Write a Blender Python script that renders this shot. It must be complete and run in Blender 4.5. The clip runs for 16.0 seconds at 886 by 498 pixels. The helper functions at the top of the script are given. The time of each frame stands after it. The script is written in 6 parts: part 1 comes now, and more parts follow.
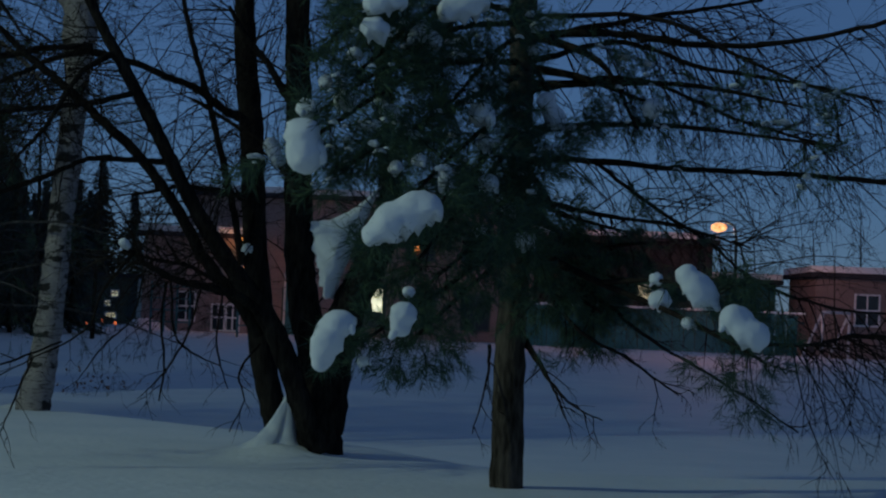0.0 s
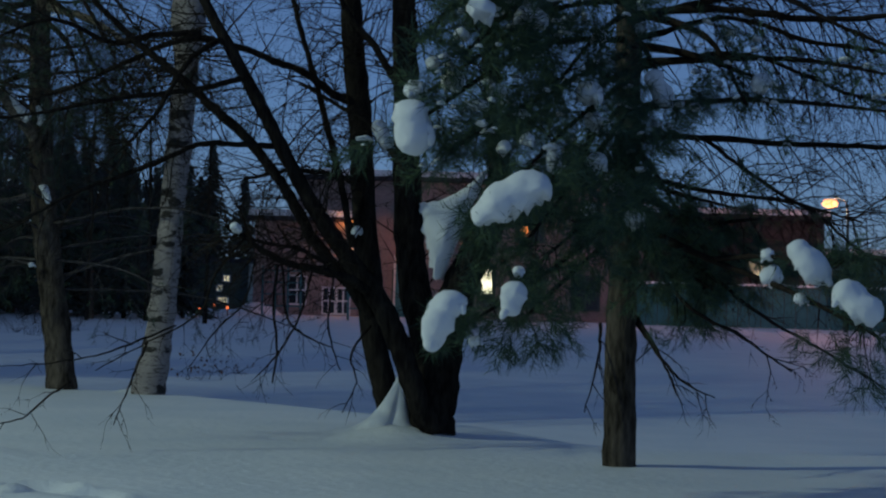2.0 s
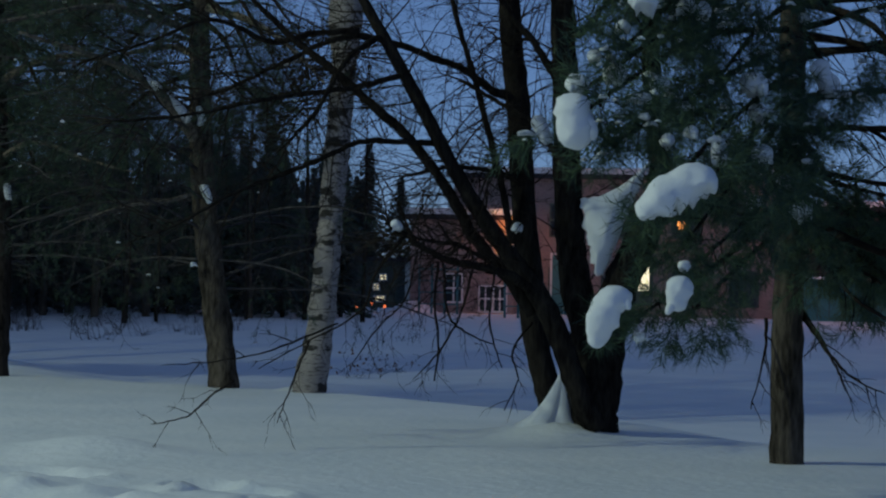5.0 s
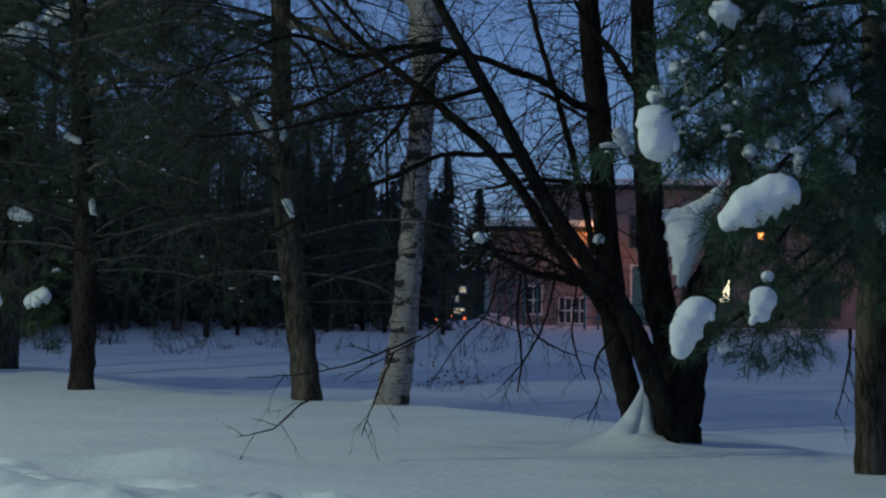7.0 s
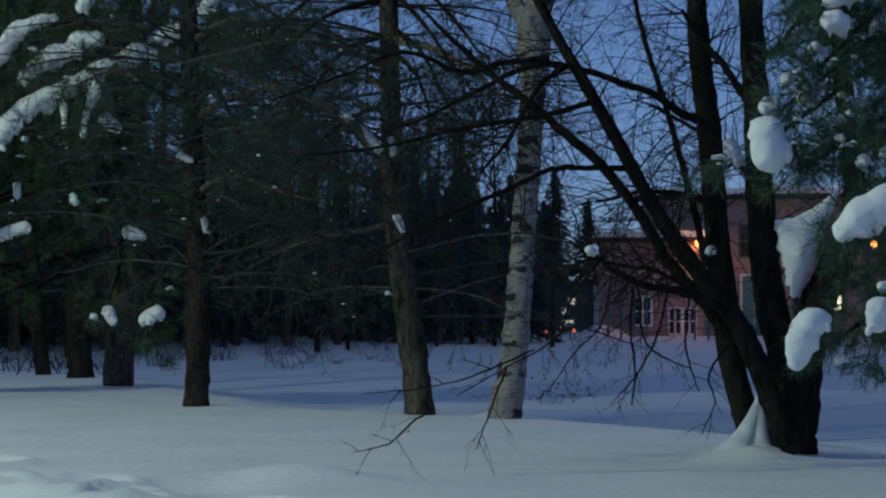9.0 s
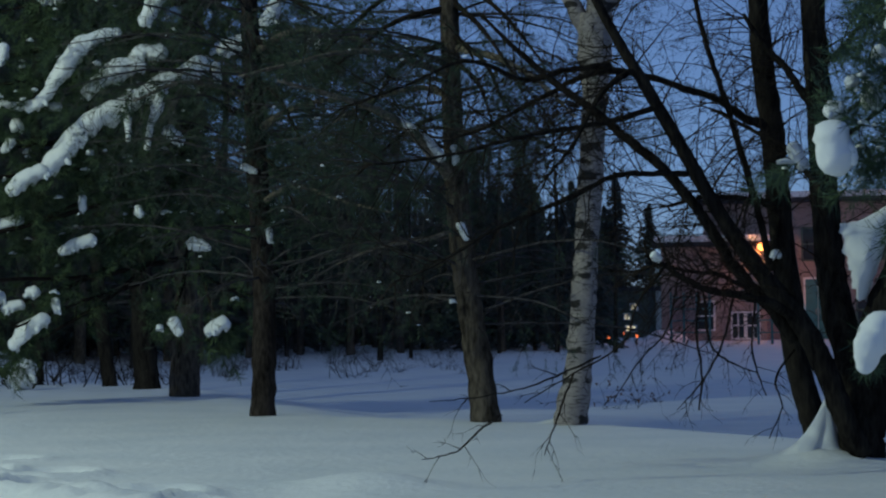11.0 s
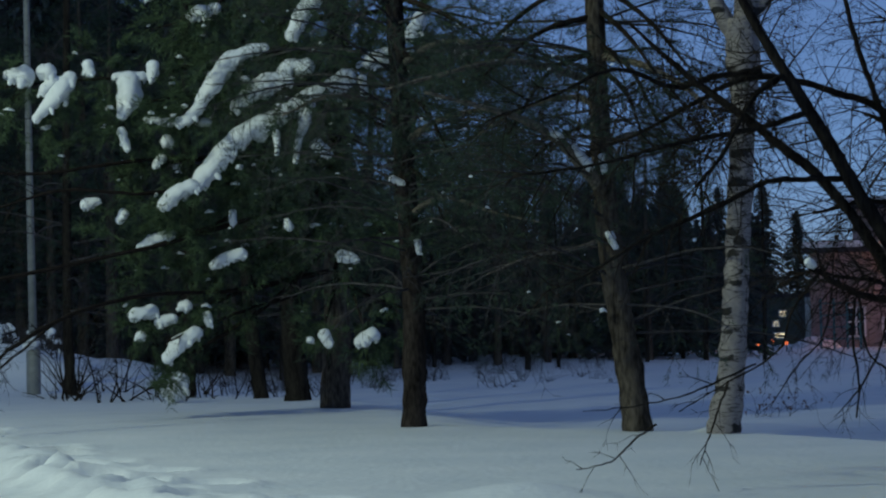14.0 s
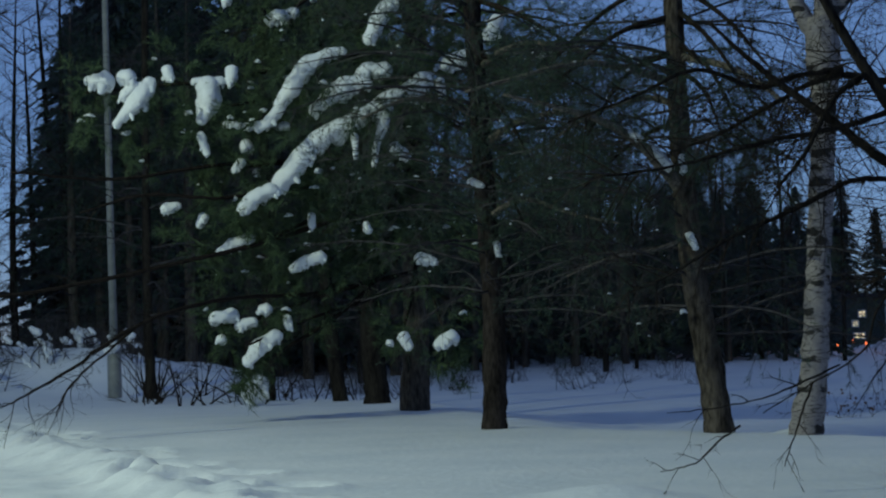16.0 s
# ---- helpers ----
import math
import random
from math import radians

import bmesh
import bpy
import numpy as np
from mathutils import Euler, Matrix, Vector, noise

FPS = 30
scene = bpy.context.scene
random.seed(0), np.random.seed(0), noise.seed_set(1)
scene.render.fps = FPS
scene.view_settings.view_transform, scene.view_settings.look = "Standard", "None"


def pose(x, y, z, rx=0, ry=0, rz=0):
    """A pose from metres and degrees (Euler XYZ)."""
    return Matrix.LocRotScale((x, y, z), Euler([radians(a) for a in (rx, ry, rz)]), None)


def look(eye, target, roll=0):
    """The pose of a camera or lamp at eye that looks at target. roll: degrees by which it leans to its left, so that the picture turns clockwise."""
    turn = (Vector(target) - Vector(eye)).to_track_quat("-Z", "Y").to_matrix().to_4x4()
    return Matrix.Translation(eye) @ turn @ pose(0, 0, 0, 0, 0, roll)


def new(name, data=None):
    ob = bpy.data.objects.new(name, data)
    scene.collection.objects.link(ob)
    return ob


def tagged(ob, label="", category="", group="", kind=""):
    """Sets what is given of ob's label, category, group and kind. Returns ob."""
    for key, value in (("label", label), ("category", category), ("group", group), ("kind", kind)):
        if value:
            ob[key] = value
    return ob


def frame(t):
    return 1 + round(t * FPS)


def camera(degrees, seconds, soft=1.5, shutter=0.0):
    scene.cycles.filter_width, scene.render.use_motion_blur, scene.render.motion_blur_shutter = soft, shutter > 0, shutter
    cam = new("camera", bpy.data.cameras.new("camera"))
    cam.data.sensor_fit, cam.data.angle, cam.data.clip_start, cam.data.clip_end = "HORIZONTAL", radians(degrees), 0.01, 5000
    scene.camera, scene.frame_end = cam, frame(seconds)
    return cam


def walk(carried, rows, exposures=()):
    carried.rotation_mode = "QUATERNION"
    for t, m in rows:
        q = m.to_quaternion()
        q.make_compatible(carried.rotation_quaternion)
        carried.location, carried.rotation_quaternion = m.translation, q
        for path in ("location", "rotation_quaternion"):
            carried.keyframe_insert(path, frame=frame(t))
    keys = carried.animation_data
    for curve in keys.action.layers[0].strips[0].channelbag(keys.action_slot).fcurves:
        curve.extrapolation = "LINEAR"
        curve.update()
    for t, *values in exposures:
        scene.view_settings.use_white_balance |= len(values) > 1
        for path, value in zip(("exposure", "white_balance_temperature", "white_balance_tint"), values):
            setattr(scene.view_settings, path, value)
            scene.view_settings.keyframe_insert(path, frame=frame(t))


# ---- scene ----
LENS = 24.12
cam = camera(LENS, 16.0, soft=2.2)
PATH = [
    (0.0, -0.0, -0.0, 1.208, 91.852, -2.298, -0.074),
    (0.5, -0.009, -0.067, 1.204, 91.837, -2.232, 0.907),
    (1.0, -0.007, -0.052, 1.204, 91.736, -1.997, 1.794),
    (1.5, -0.003, -0.044, 1.204, 91.537, -1.847, 2.539),
    (2.0, -0.003, -0.019, 1.197, 91.24, -1.542, 2.96),
    (2.5, -0.007, -0.015, 1.2, 90.909, -1.482, 3.759),
    (3.0, -0.01, 0.022, 1.198, 90.834, -1.331, 4.644),
    (3.5, -0.019, 0.103, 1.191, 90.859, -1.461, 5.415),
    (4.0, -0.034, 0.123, 1.185, 90.926, -1.295, 6.161),
    (6.5, -0.07, 0.007, 1.187, 91.315, -0.942, 8.784),
    (7.0, -0.073, 0.003, 1.185, 91.385, -0.784, 9.441),
    (7.5, -0.092, -0.018, 1.206, 91.448, -0.872, 10.002),
    (8.0, -0.089, -0.04, 1.2, 91.606, -0.676, 11.163),
    (10.5, -0.114, -0.085, 1.198, 91.794, 0.462, 13.425),
    (11.0, -0.117, -0.122, 1.202, 91.92, 0.599, 14.131),
    (11.5, -0.126, -0.123, 1.198, 91.593, 0.684, 14.884),
    (12.0, -0.137, -0.113, 1.197, 91.523, 0.882, 15.602),
    (12.5, -0.152, -0.12, 1.204, 91.683, 0.96, 16.185),
    (13.0, -0.163, -0.126, 1.211, 91.908, 1.059, 16.56),
    (13.5, -0.166, -0.135, 1.206, 92.304, 1.045, 17.357),
    (14.0, -0.168, -0.133, 1.208, 92.248, 1.227, 18.148),
    (14.5, -0.187, -0.129, 1.206, 92.125, 1.316, 18.998),
    (15.0, -0.187, -0.156, 1.201, 92.222, 1.316, 19.704),
    (15.5, -0.196, -0.157, 1.198, 92.354, 1.45, 19.957),
    (16.0, -0.207, -0.156, 1.211, 92.357, 1.524, 20.253),
]
EXPOSURES = [(0.0, -1.14, 5900, 2), (1.0, -0.78, 6100, 4), (2.0, -0.52, 6250, 7), (3.5, -0.4, 6400, 9), (6.5, -0.22, 6450, 10), (16.0, -0.04, 6500, 10)]
walk(cam, [(t, pose(x, y, z, rx, ry, rz)) for t, x, y, z, rx, ry, rz in PATH], EXPOSURES)

# ---- dusk sky ----
world = bpy.data.worlds.new("dusk_sky")
scene.world = world
world.use_nodes = True
wn = world.node_tree.nodes
wl = world.node_tree.links
sky = wn.new("ShaderNodeTexSky")
sky.sky_type = "NISHITA"
sky.sun_disc = False
sky.sun_elevation = radians(14.0)
sky.dust_density = 0.0
sky.air_density = 0.7
sky.sun_rotation = radians(165)
sky.ozone_density = 6.0
tint = wn.new("ShaderNodeMix")
tint.data_type, tint.blend_type = "RGBA", "MULTIPLY"
tint.inputs[0].default_value = 1.0
tint.inputs[7].default_value = (1.06, 0.87, 0.90, 1)
wl.new(sky.outputs[0], tint.inputs[6])
# the even blue of late dusk over the clear sky's gradient
even = wn.new("ShaderNodeMix")
even.data_type = "RGBA"
even.inputs[0].default_value = 0.5
even.inputs[7].default_value = (1.20, 1.92, 3.55, 1)
wl.new(tint.outputs[2], even.inputs[6])
wl.new(even.outputs[2], wn["Background"].inputs[0])
wn["Background"].inputs[1].default_value = 0.088


def lamp(name, kind, at, power, color, size=0.3, aim=None, cone=120):
    data = bpy.data.lights.new(name, kind)
    data.energy, data.color = power, color
    if kind == "SPOT":
        data.spot_size, data.spot_blend, data.shadow_soft_size = radians(cone), 0.6, size
    else:
        data.shadow_soft_size = size
    ob = new(name, data)
    ob.matrix_world = look(at, aim or (at[0], at[1], 0))
    return ob


# greenish street lamp on the road side, behind the walkway
STREET = (-22.0, 6.0, 14.5)
lamp("street_light", "SPOT", STREET, 10600, (0.82, 1.0, 0.74), 0.25, (-12.0, 22.0, 0.0), 150)
# sodium lamps of the school yard
SODIUM = (11.4, 86.0, 5.34)
lamp("sodium_light", "POINT", SODIUM, 4200, (1.0, 0.40, 0.26), 0.3)
WALL_LAMP = (-8.82, 92.47, 4.24)
lamp("wall_light", "POINT", WALL_LAMP, 800, (1.0, 0.33, 0.10), 0.2)

# ---- materials ----


def material(name, rough=0.8, metal=0.0):
    m = bpy.data.materials.new(name)
    m.use_nodes = True
    b = m.node_tree.nodes["Principled BSDF"]
    b.inputs["Roughness"].default_value, b.inputs["Metallic"].default_value = rough, metal
    return m, m.node_tree.nodes, m.node_tree.links, b


def ramp(nodes, stops):
    r = nodes.new("ShaderNodeValToRGB")
    e = r.color_ramp.elements
    while len(e) < len(stops):
        e.new(0.5)
    for s, (p, c) in zip(e, stops):
        s.position, s.color = p, (*c, 1)
    return r


def noise_tex(nodes, links, scale, detail=4.0, stretch=None, kind="Object"):
    co = nodes.new("ShaderNodeTexCoord")
    n = nodes.new("ShaderNodeTexNoise")
    n.inputs["Scale"].default_value, n.inputs["Detail"].default_value = scale, detail
    if stretch:
        mp = nodes.new("ShaderNodeMapping")
        mp.inputs["Scale"].default_value = stretch
        links.new(co.outputs[kind], mp.inputs[0])
        links.new(mp.outputs[0], n.inputs["Vector"])
    else:
        links.new(co.outputs[kind], n.inputs["Vector"])
    return n


def bump(nodes, links, b, sources):
    last = None
    for src, strength, dist in sources:
        k = nodes.new("ShaderNodeBump")
        k.inputs["Strength"].default_value, k.inputs["Distance"].default_value = strength, dist
        links.new(src, k.inputs["Height"])
        if last:
            links.new(last, k.inputs["Normal"])
        last = k.outputs[0]
    links.new(last, b.inputs["Normal"])


def mottled(name, dark, light, scale, rough=0.9, stretch=None, relief=0.3, depth=0.01, fine=8.0, low=0.35, high=0.68):
    m, n, l, b = material(name, rough)
    b.inputs["Specular IOR Level"].default_value = 0.0 if rough > 0.8 else 0.5
    big = noise_tex(n, l, scale, 5.0, stretch)
    small = noise_tex(n, l, scale * fine, 4.0, stretch)
    mixer = n.new("ShaderNodeMath")
    mixer.operation = "MULTIPLY_ADD"
    mixer.inputs[1].default_value = 0.45
    l.new(small.outputs[0], mixer.inputs[0])
    sub = n.new("ShaderNodeMath")
    sub.operation = "MULTIPLY"
    sub.inputs[1].default_value = 0.55
    l.new(big.outputs[0], sub.inputs[0])
    l.new(sub.outputs[0], mixer.inputs[2])
    r = ramp(n, [(low, dark), (high, light)])
    l.new(mixer.outputs[0], r.inputs[0])
    l.new(r.outputs[0], b.inputs["Base Color"])
    bump(n, l, b, [(mixer.outputs[0], relief, depth)])
    return m


def glow(name, color, strength):
    m, n, l, b = material(name, 0.5)
    b.inputs["Base Color"].default_value = (*color, 1)
    b.inputs["Emission Color"].default_value = (*color, 1)
    b.inputs["Emission Strength"].default_value = strength
    return m


def snow_material():
    m, n, l, b = material("snow", 0.65)
    big = noise_tex(n, l, 0.9, 4.0)
    mid = noise_tex(n, l, 9.0, 4.0)
    grain = noise_tex(n, l, 120.0, 2.0)
    r = ramp(n, [(0.3, (0.74, 0.77, 0.80)), (0.7, (0.84, 0.85, 0.86))])
    l.new(big.outputs[0], r.inputs[0])
    l.new(r.outputs[0], b.inputs["Base Color"])
    b.inputs["Specular IOR Level"].default_value = 0.3
    bump(n, l, b, [(big.outputs[0], 0.25, 0.08), (mid.outputs[0], 0.45, 0.03), (grain.outputs[0], 0.25, 0.003)])
    return m


def birch_material():
    m, n, l, b = material("birch_bark", 0.75)
    streak = noise_tex(n, l, 3.0, 5.0, (3.0, 3.0, 16.0))
    patch = noise_tex(n, l, 2.1, 4.0, (1.7, 1.9, 3.3))
    scar = noise_tex(n, l, 1.0, 4.0, (1.6, 1.6, 1.1))
    paper = noise_tex(n, l, 22.0, 3.0)
    r1 = ramp(n, [(0.54, (0.29, 0.255, 0.245)), (0.66, (0.07, 0.058, 0.055))])
    l.new(streak.outputs[0], r1.inputs[0])
    r2 = ramp(n, [(0.565, (1, 1, 1)), (0.605, (0.05, 0.045, 0.04))])
    l.new(patch.outputs[0], r2.inputs[0])
    r4 = ramp(n, [(0.60, (1, 1, 1)), (0.66, (0.07, 0.06, 0.055))])
    l.new(scar.outputs[0], r4.inputs[0])
    r3 = ramp(n, [(0.3, (0.75, 0.75, 0.75)), (0.7, (1, 1, 1))])
    l.new(paper.outputs[0], r3.inputs[0])
    last = r1.outputs[0]
    for extra in (r2, r3, r4):
        k = n.new("ShaderNodeMix")
        k.data_type, k.blend_type = "RGBA", "MULTIPLY"
        k.inputs[0].default_value = 1.0
        l.new(last, k.inputs[6])
        l.new(extra.outputs[0], k.inputs[7])
        last = k.outputs[2]
    l.new(last, b.inputs["Base Color"])
    bump(n, l, b, [(streak.outputs[0], 0.3, 0.01), (patch.outputs[0], 0.5, 0.02)])
    return m


def needle_material(name, dark, light):
    m, n, l, b = material(name, 0.7)
    b.inputs["Specular IOR Level"].default_value = 0.25
    g = n.new("ShaderNodeNewGeometry")
    r = ramp(n, [(0.0, dark), (1.0, light)])
    l.new(g.outputs["Random Per Island"], r.inputs[0])
    l.new(r.outputs[0], b.inputs["Base Color"])
    return m


def brick_material():
    m, n, l, b = material("brick_wall", 0.9)
    co = n.new("ShaderNodeTexCoord")
    t = n.new("ShaderNodeTexBrick")
    t.inputs["Scale"].default_value = 4.0
    t.inputs["Color1"].default_value = (0.235, 0.18, 0.18, 1)
    t.inputs["Color2"].default_value = (0.29, 0.22, 0.215, 1)
    t.inputs["Mortar"].default_value = (0.35, 0.31, 0.29, 1)
    mp = n.new("ShaderNodeMapping")
    mp.inputs["Rotation"].default_value = (radians(90), 0, 0)
    l.new(co.outputs["Object"], mp.inputs[0])
    l.new(mp.outputs[0], t.inputs["Vector"])
    big = noise_tex(n, l, 0.4, 4.0)
    r = ramp(n, [(0.3, (0.72, 0.72, 0.72)), (0.7, (1, 1, 1))])
    l.new(big.outputs[0], r.inputs[0])
    k = n.new("ShaderNodeMix")
    k.data_type, k.blend_type = "RGBA", "MULTIPLY"
    k.inputs[0].default_value = 1.0
    l.new(t.outputs[0], k.inputs[6])
    l.new(r.outputs[0], k.inputs[7])
    l.new(k.outputs[2], b.inputs["Base Color"])
    bump(n, l, b, [(t.outputs[1], 0.3, 0.01)])
    return m


SNOW = snow_material()
PINE_BARK = mottled("pine_bark", (0.020, 0.017, 0.014), (0.135, 0.112, 0.090), 7.0, 0.9, (1.0, 1.0, 0.28), 0.9, 0.03, 4.0)
SLIM_BARK = mottled("reddish_pine_bark", (0.012, 0.010, 0.009), (0.058, 0.047, 0.042), 8.0, 0.9, (1.0, 1.0, 0.3), 0.9, 0.025, 4.0)
# street lamp's light on the limbs put into a paler tan pine bark
LAMPLIT_LIMB_BARK = mottled("lamplit_pine_limb_bark", (0.06, 0.052, 0.043), (0.27, 0.23, 0.185), 9.0, 0.9, (1.0, 1.0, 0.5), 0.6, 0.012, 4.0)
DARK_BARK = mottled("dark_bark", (0.008, 0.007, 0.0075), (0.040, 0.035, 0.029), 10.0, 0.9, (1.0, 1.0, 0.2), 0.8, 0.02, 4.0)
TWIG_BARK = mottled("twig_bark", (0.012, 0.010, 0.009), (0.045, 0.036, 0.03), 14.0, 0.85, None, 0.3, 0.004)
# paler than twig_bark: frost plus faint light on the twigs, put into the colour
FROST_LIT_TWIG = mottled("frosted_lit_twig", (0.026, 0.024, 0.025), (0.11, 0.102, 0.105), 14.0, 0.9, None, 0.3, 0.004)
BIRCH_BARK = birch_material()
NEEDLES = needle_material("pine_needles", (0.026, 0.056, 0.052), (0.08, 0.125, 0.055))
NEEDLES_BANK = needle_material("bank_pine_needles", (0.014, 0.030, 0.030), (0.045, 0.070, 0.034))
NEEDLES_WARM = needle_material("pine_needles_olive", (0.028, 0.052, 0.026), (0.085, 0.125, 0.055))
NEEDLES_FAR = needle_material("spruce_needles", (0.022, 0.034, 0.032), (0.085, 0.105, 0.10))
BRICK = brick_material()
HALL = mottled("dark_hall_render", (0.035, 0.036, 0.04), (0.075, 0.066, 0.064), 1.2, 0.9, None, 0.2, 0.005)
ROOF = mottled("dark_roofing", (0.03, 0.03, 0.035), (0.07, 0.07, 0.08), 3.0)
TEAL = mottled("teal_paint", (0.022, 0.115, 0.13), (0.04, 0.17, 0.19), 3.0, 0.6, None, 0.1, 0.003)
PLASTER = mottled("pink_plaster", (0.20, 0.155, 0.145), (0.28, 0.215, 0.20), 1.5, 0.9, None, 0.2, 0.005)
WHITE_PAINT = mottled("white_paint", (0.55, 0.56, 0.58), (0.75, 0.76, 0.78), 4.0, 0.5, None, 0.1, 0.002)
GREY_STEEL = mottled("galvanised_steel", (0.15, 0.155, 0.15), (0.25, 0.26, 0.25), 6.0, 0.55, None, 0.1, 0.002)
DARK_PAINT = mottled("dark_paint", (0.02, 0.045, 0.03), (0.05, 0.055, 0.065), 3.0, 0.4, None, 0.1, 0.002)
GLASS, _n, _l, _b = material("dark_glass", 0.08)
_b.inputs["Base Color"].default_value = (0.02, 0.025, 0.035, 1)
LEAF = mottled("dry_leaves", (0.10, 0.05, 0.03), (0.24, 0.13, 0.08), 30.0)
SODIUM_GLOW = glow("sodium_bulb", (1.0, 0.42, 0.15), 4.5)
WALL_GLOW = glow("wall_lamp_bulb", (1.0, 0.30, 0.07), 5.0)
WARM_GLOW = glow("lit_window", (1.0, 0.84, 0.50), 1.2)
WHITE_GLOW = glow("white_flood", (1.0, 0.92, 0.60), 3.0)
RED_GLOW = glow("red_light", (1.0, 0.20, 0.06), 1.6)

# ---- mesh helpers ----


class Geo:
    """Collects tubes, needles and blobs as plain vertices and faces."""

    def __init__(self):
        self.v, self.f, self.ends = [], [], []

    def tube(self, pts, radii, sides=6, cap=True):
        pts = [Vector(p) for p in pts]
        base = len(self.v)
        n = len(pts)
        side = None
        for i, p in enumerate(pts):
            d = (pts[min(i + 1, n - 1)] - pts[max(i - 1, 0)])
            if d.length < 1e-9:
                d = Vector((0, 0, 1))
            d.normalize()
            if side is None:
                side = d.orthogonal().normalized()
            side = (side - d * side.dot(d))
            side = side.normalized() if side.length > 1e-6 else d.orthogonal().normalized()
            up = d.cross(side)
            for k in range(sides):
                a = 2 * math.pi * k / sides
                q = p + (side * math.cos(a) + up * math.sin(a)) * radii[i]
                self.v.append((q.x, q.y, q.z))
        for i in range(n - 1):
            for k in range(sides):
                a, b = base + i * sides + k, base + i * sides + (k + 1) % sides
                self.f.append((a, b, b + sides, a + sides))
        if cap:
            self.f.append(tuple(base + k for k in reversed(range(sides))))
            self.f.append(tuple(base + (n - 1) * sides + k for k in range(sides)))

    def tri(self, a, b, c):
        i = len(self.v)
        self.v += [tuple(a), tuple(b), tuple(c)]
        self.f.append((i, i + 1, i + 2))

    def box(self, lo, hi):
        i = len(self.v)
        (x0, y0, z0), (x1, y1, z1) = lo, hi
        self.v += [(x0, y0, z0), (x1, y0, z0), (x1, y1, z0), (x0, y1, z0), (x0, y0, z1), (x1, y0, z1), (x1, y1, z1), (x0, y1, z1)]
        self.f += [tuple(i + k for k in q) for q in ((0, 3, 2, 1), (4, 5, 6, 7), (0, 1, 5, 4), (1, 2, 6, 5), (2, 3, 7, 6), (3, 0, 4, 7))]

    def mesh(self, name, mat, smooth=True):
        me = bpy.data.meshes.new(name)
        me.from_pydata(self.v, [], self.f)
        me.materials.append(mat)
        if smooth:
            me.polygons.foreach_set("use_smooth", [True] * len(me.polygons))
        me.update()
        return me


def part(name, geo, mat, parent=None, label="", smooth=True):
    ob = new(name, geo.mesh(name, mat, smooth))
    ob.parent = parent
    if label:
        tagged(ob, label)
    return ob


def thing(name, at, label, category, group="", kind=""):
    ob = new(name)
    ob.location = at
    ob.empty_display_size = 0.2
    return tagged(ob, label, category, group, kind)


def shift(geo, at):
    """Moves the collected points from world places to places about the thing's base."""
    geo.v = [(x - at[0], y - at[1], z - at[2]) for x, y, z in geo.v]
    return geo


def smooth_line(pts, steps=6):
    """Catmull-Rom through control points (x, y, z, r)."""
    pts = [np.array(p, float) for p in pts]
    if len(pts) < 3:
        return [pts[0] + (pts[-1] - pts[0]) * s / steps for s in range(steps + 1)]
    full = [2 * pts[0] - pts[1]] + pts + [2 * pts[-1] - pts[-2]]
    out = []
    for i in range(1, len(full) - 2):
        a, b, c, d = full[i - 1:i + 3]
        for s in range(steps):
            t = s / steps
            out.append(0.5 * (2 * b + (c - a) * t + (2 * a - 5 * b + 4 * c - d) * t * t + (3 * b - a - 3 * c + d) * t ** 3))
    out.append(pts[-1])
    return out


def rough_tube(geo, line, rng, sides=10, uneven=0.08, wander=0.0):
    """A limb with an uneven, slightly crooked skin."""
    pts, rad = [], []
    for p in line:
        j = [rng.uniform(-1, 1) * wander for _ in range(3)]
        pts.append((p[0] + j[0], p[1] + j[1], p[2] + j[2]))
        rad.append(max(p[3], 0.002) * (1 + rng.uniform(-uneven, uneven)))
    start = len(geo.v)
    geo.tube(pts, rad, sides)
    for i in range(start, len(geo.v)):
        x, y, z = geo.v[i]
        k = (i - start) // sides
        c = pts[min(k, len(pts) - 1)]
        s = 1 + uneven * 1.6 * noise.noise((x * 9, y * 9, z * 5))
        geo.v[i] = (c[0] + (x - c[0]) * s, c[1] + (y - c[1]) * s, c[2] + (z - c[2]) * s)


def twig(geo, p, d, length, r, rng, depth, droop=0.15, spread=0.9, kids=5, sides=3, tips=None, wig=0.22, side=None):
    """A branching twig that grows from p along d; tips collects its ends."""
    n = max(3, int(length / 0.12)) if length < 1.0 else 8
    p, d = Vector(p), Vector(d).normalized()
    pts, rad = [p.copy()], [r]
    step = length / n
    for i in range(n):
        d = (d + Vector((rng.gauss(0, wig), rng.gauss(0, wig), rng.gauss(0, wig) - droop)) * (step / max(length, 0.3)) * 3).normalized()
        p = p + d * step
        pts.append(p.copy())
        rad.append(r * (1 - 0.78 * (i + 1) / n))
        if tips is not None and i >= n * 0.35:
            tips.append((p.copy(), d.copy()))
    geo.tube(pts, rad, sides, False)
    if depth > 0:
        for k in range(kids):
            i = rng.randint(max(1, n // 4), n)
            q = (pts[i] - pts[i - 1]).normalized()
            off = Vector((rng.gauss(0, 1), rng.gauss(0, 1), rng.gauss(0, 0.8)))
            off = (off - q * off.dot(q)).normalized()
            nd = (q * (1 - spread * 0.45) + off * spread * rng.uniform(0.5, 1.0)).normalized()
            twig(geo, pts[i], nd, length * rng.uniform(0.32, 0.62) * (1.1 - 0.4 * i / n), max(rad[i] * 0.6, 0.0024), rng, depth - 1, droop, spread, max(2, kids - 1), 3, tips, wig)


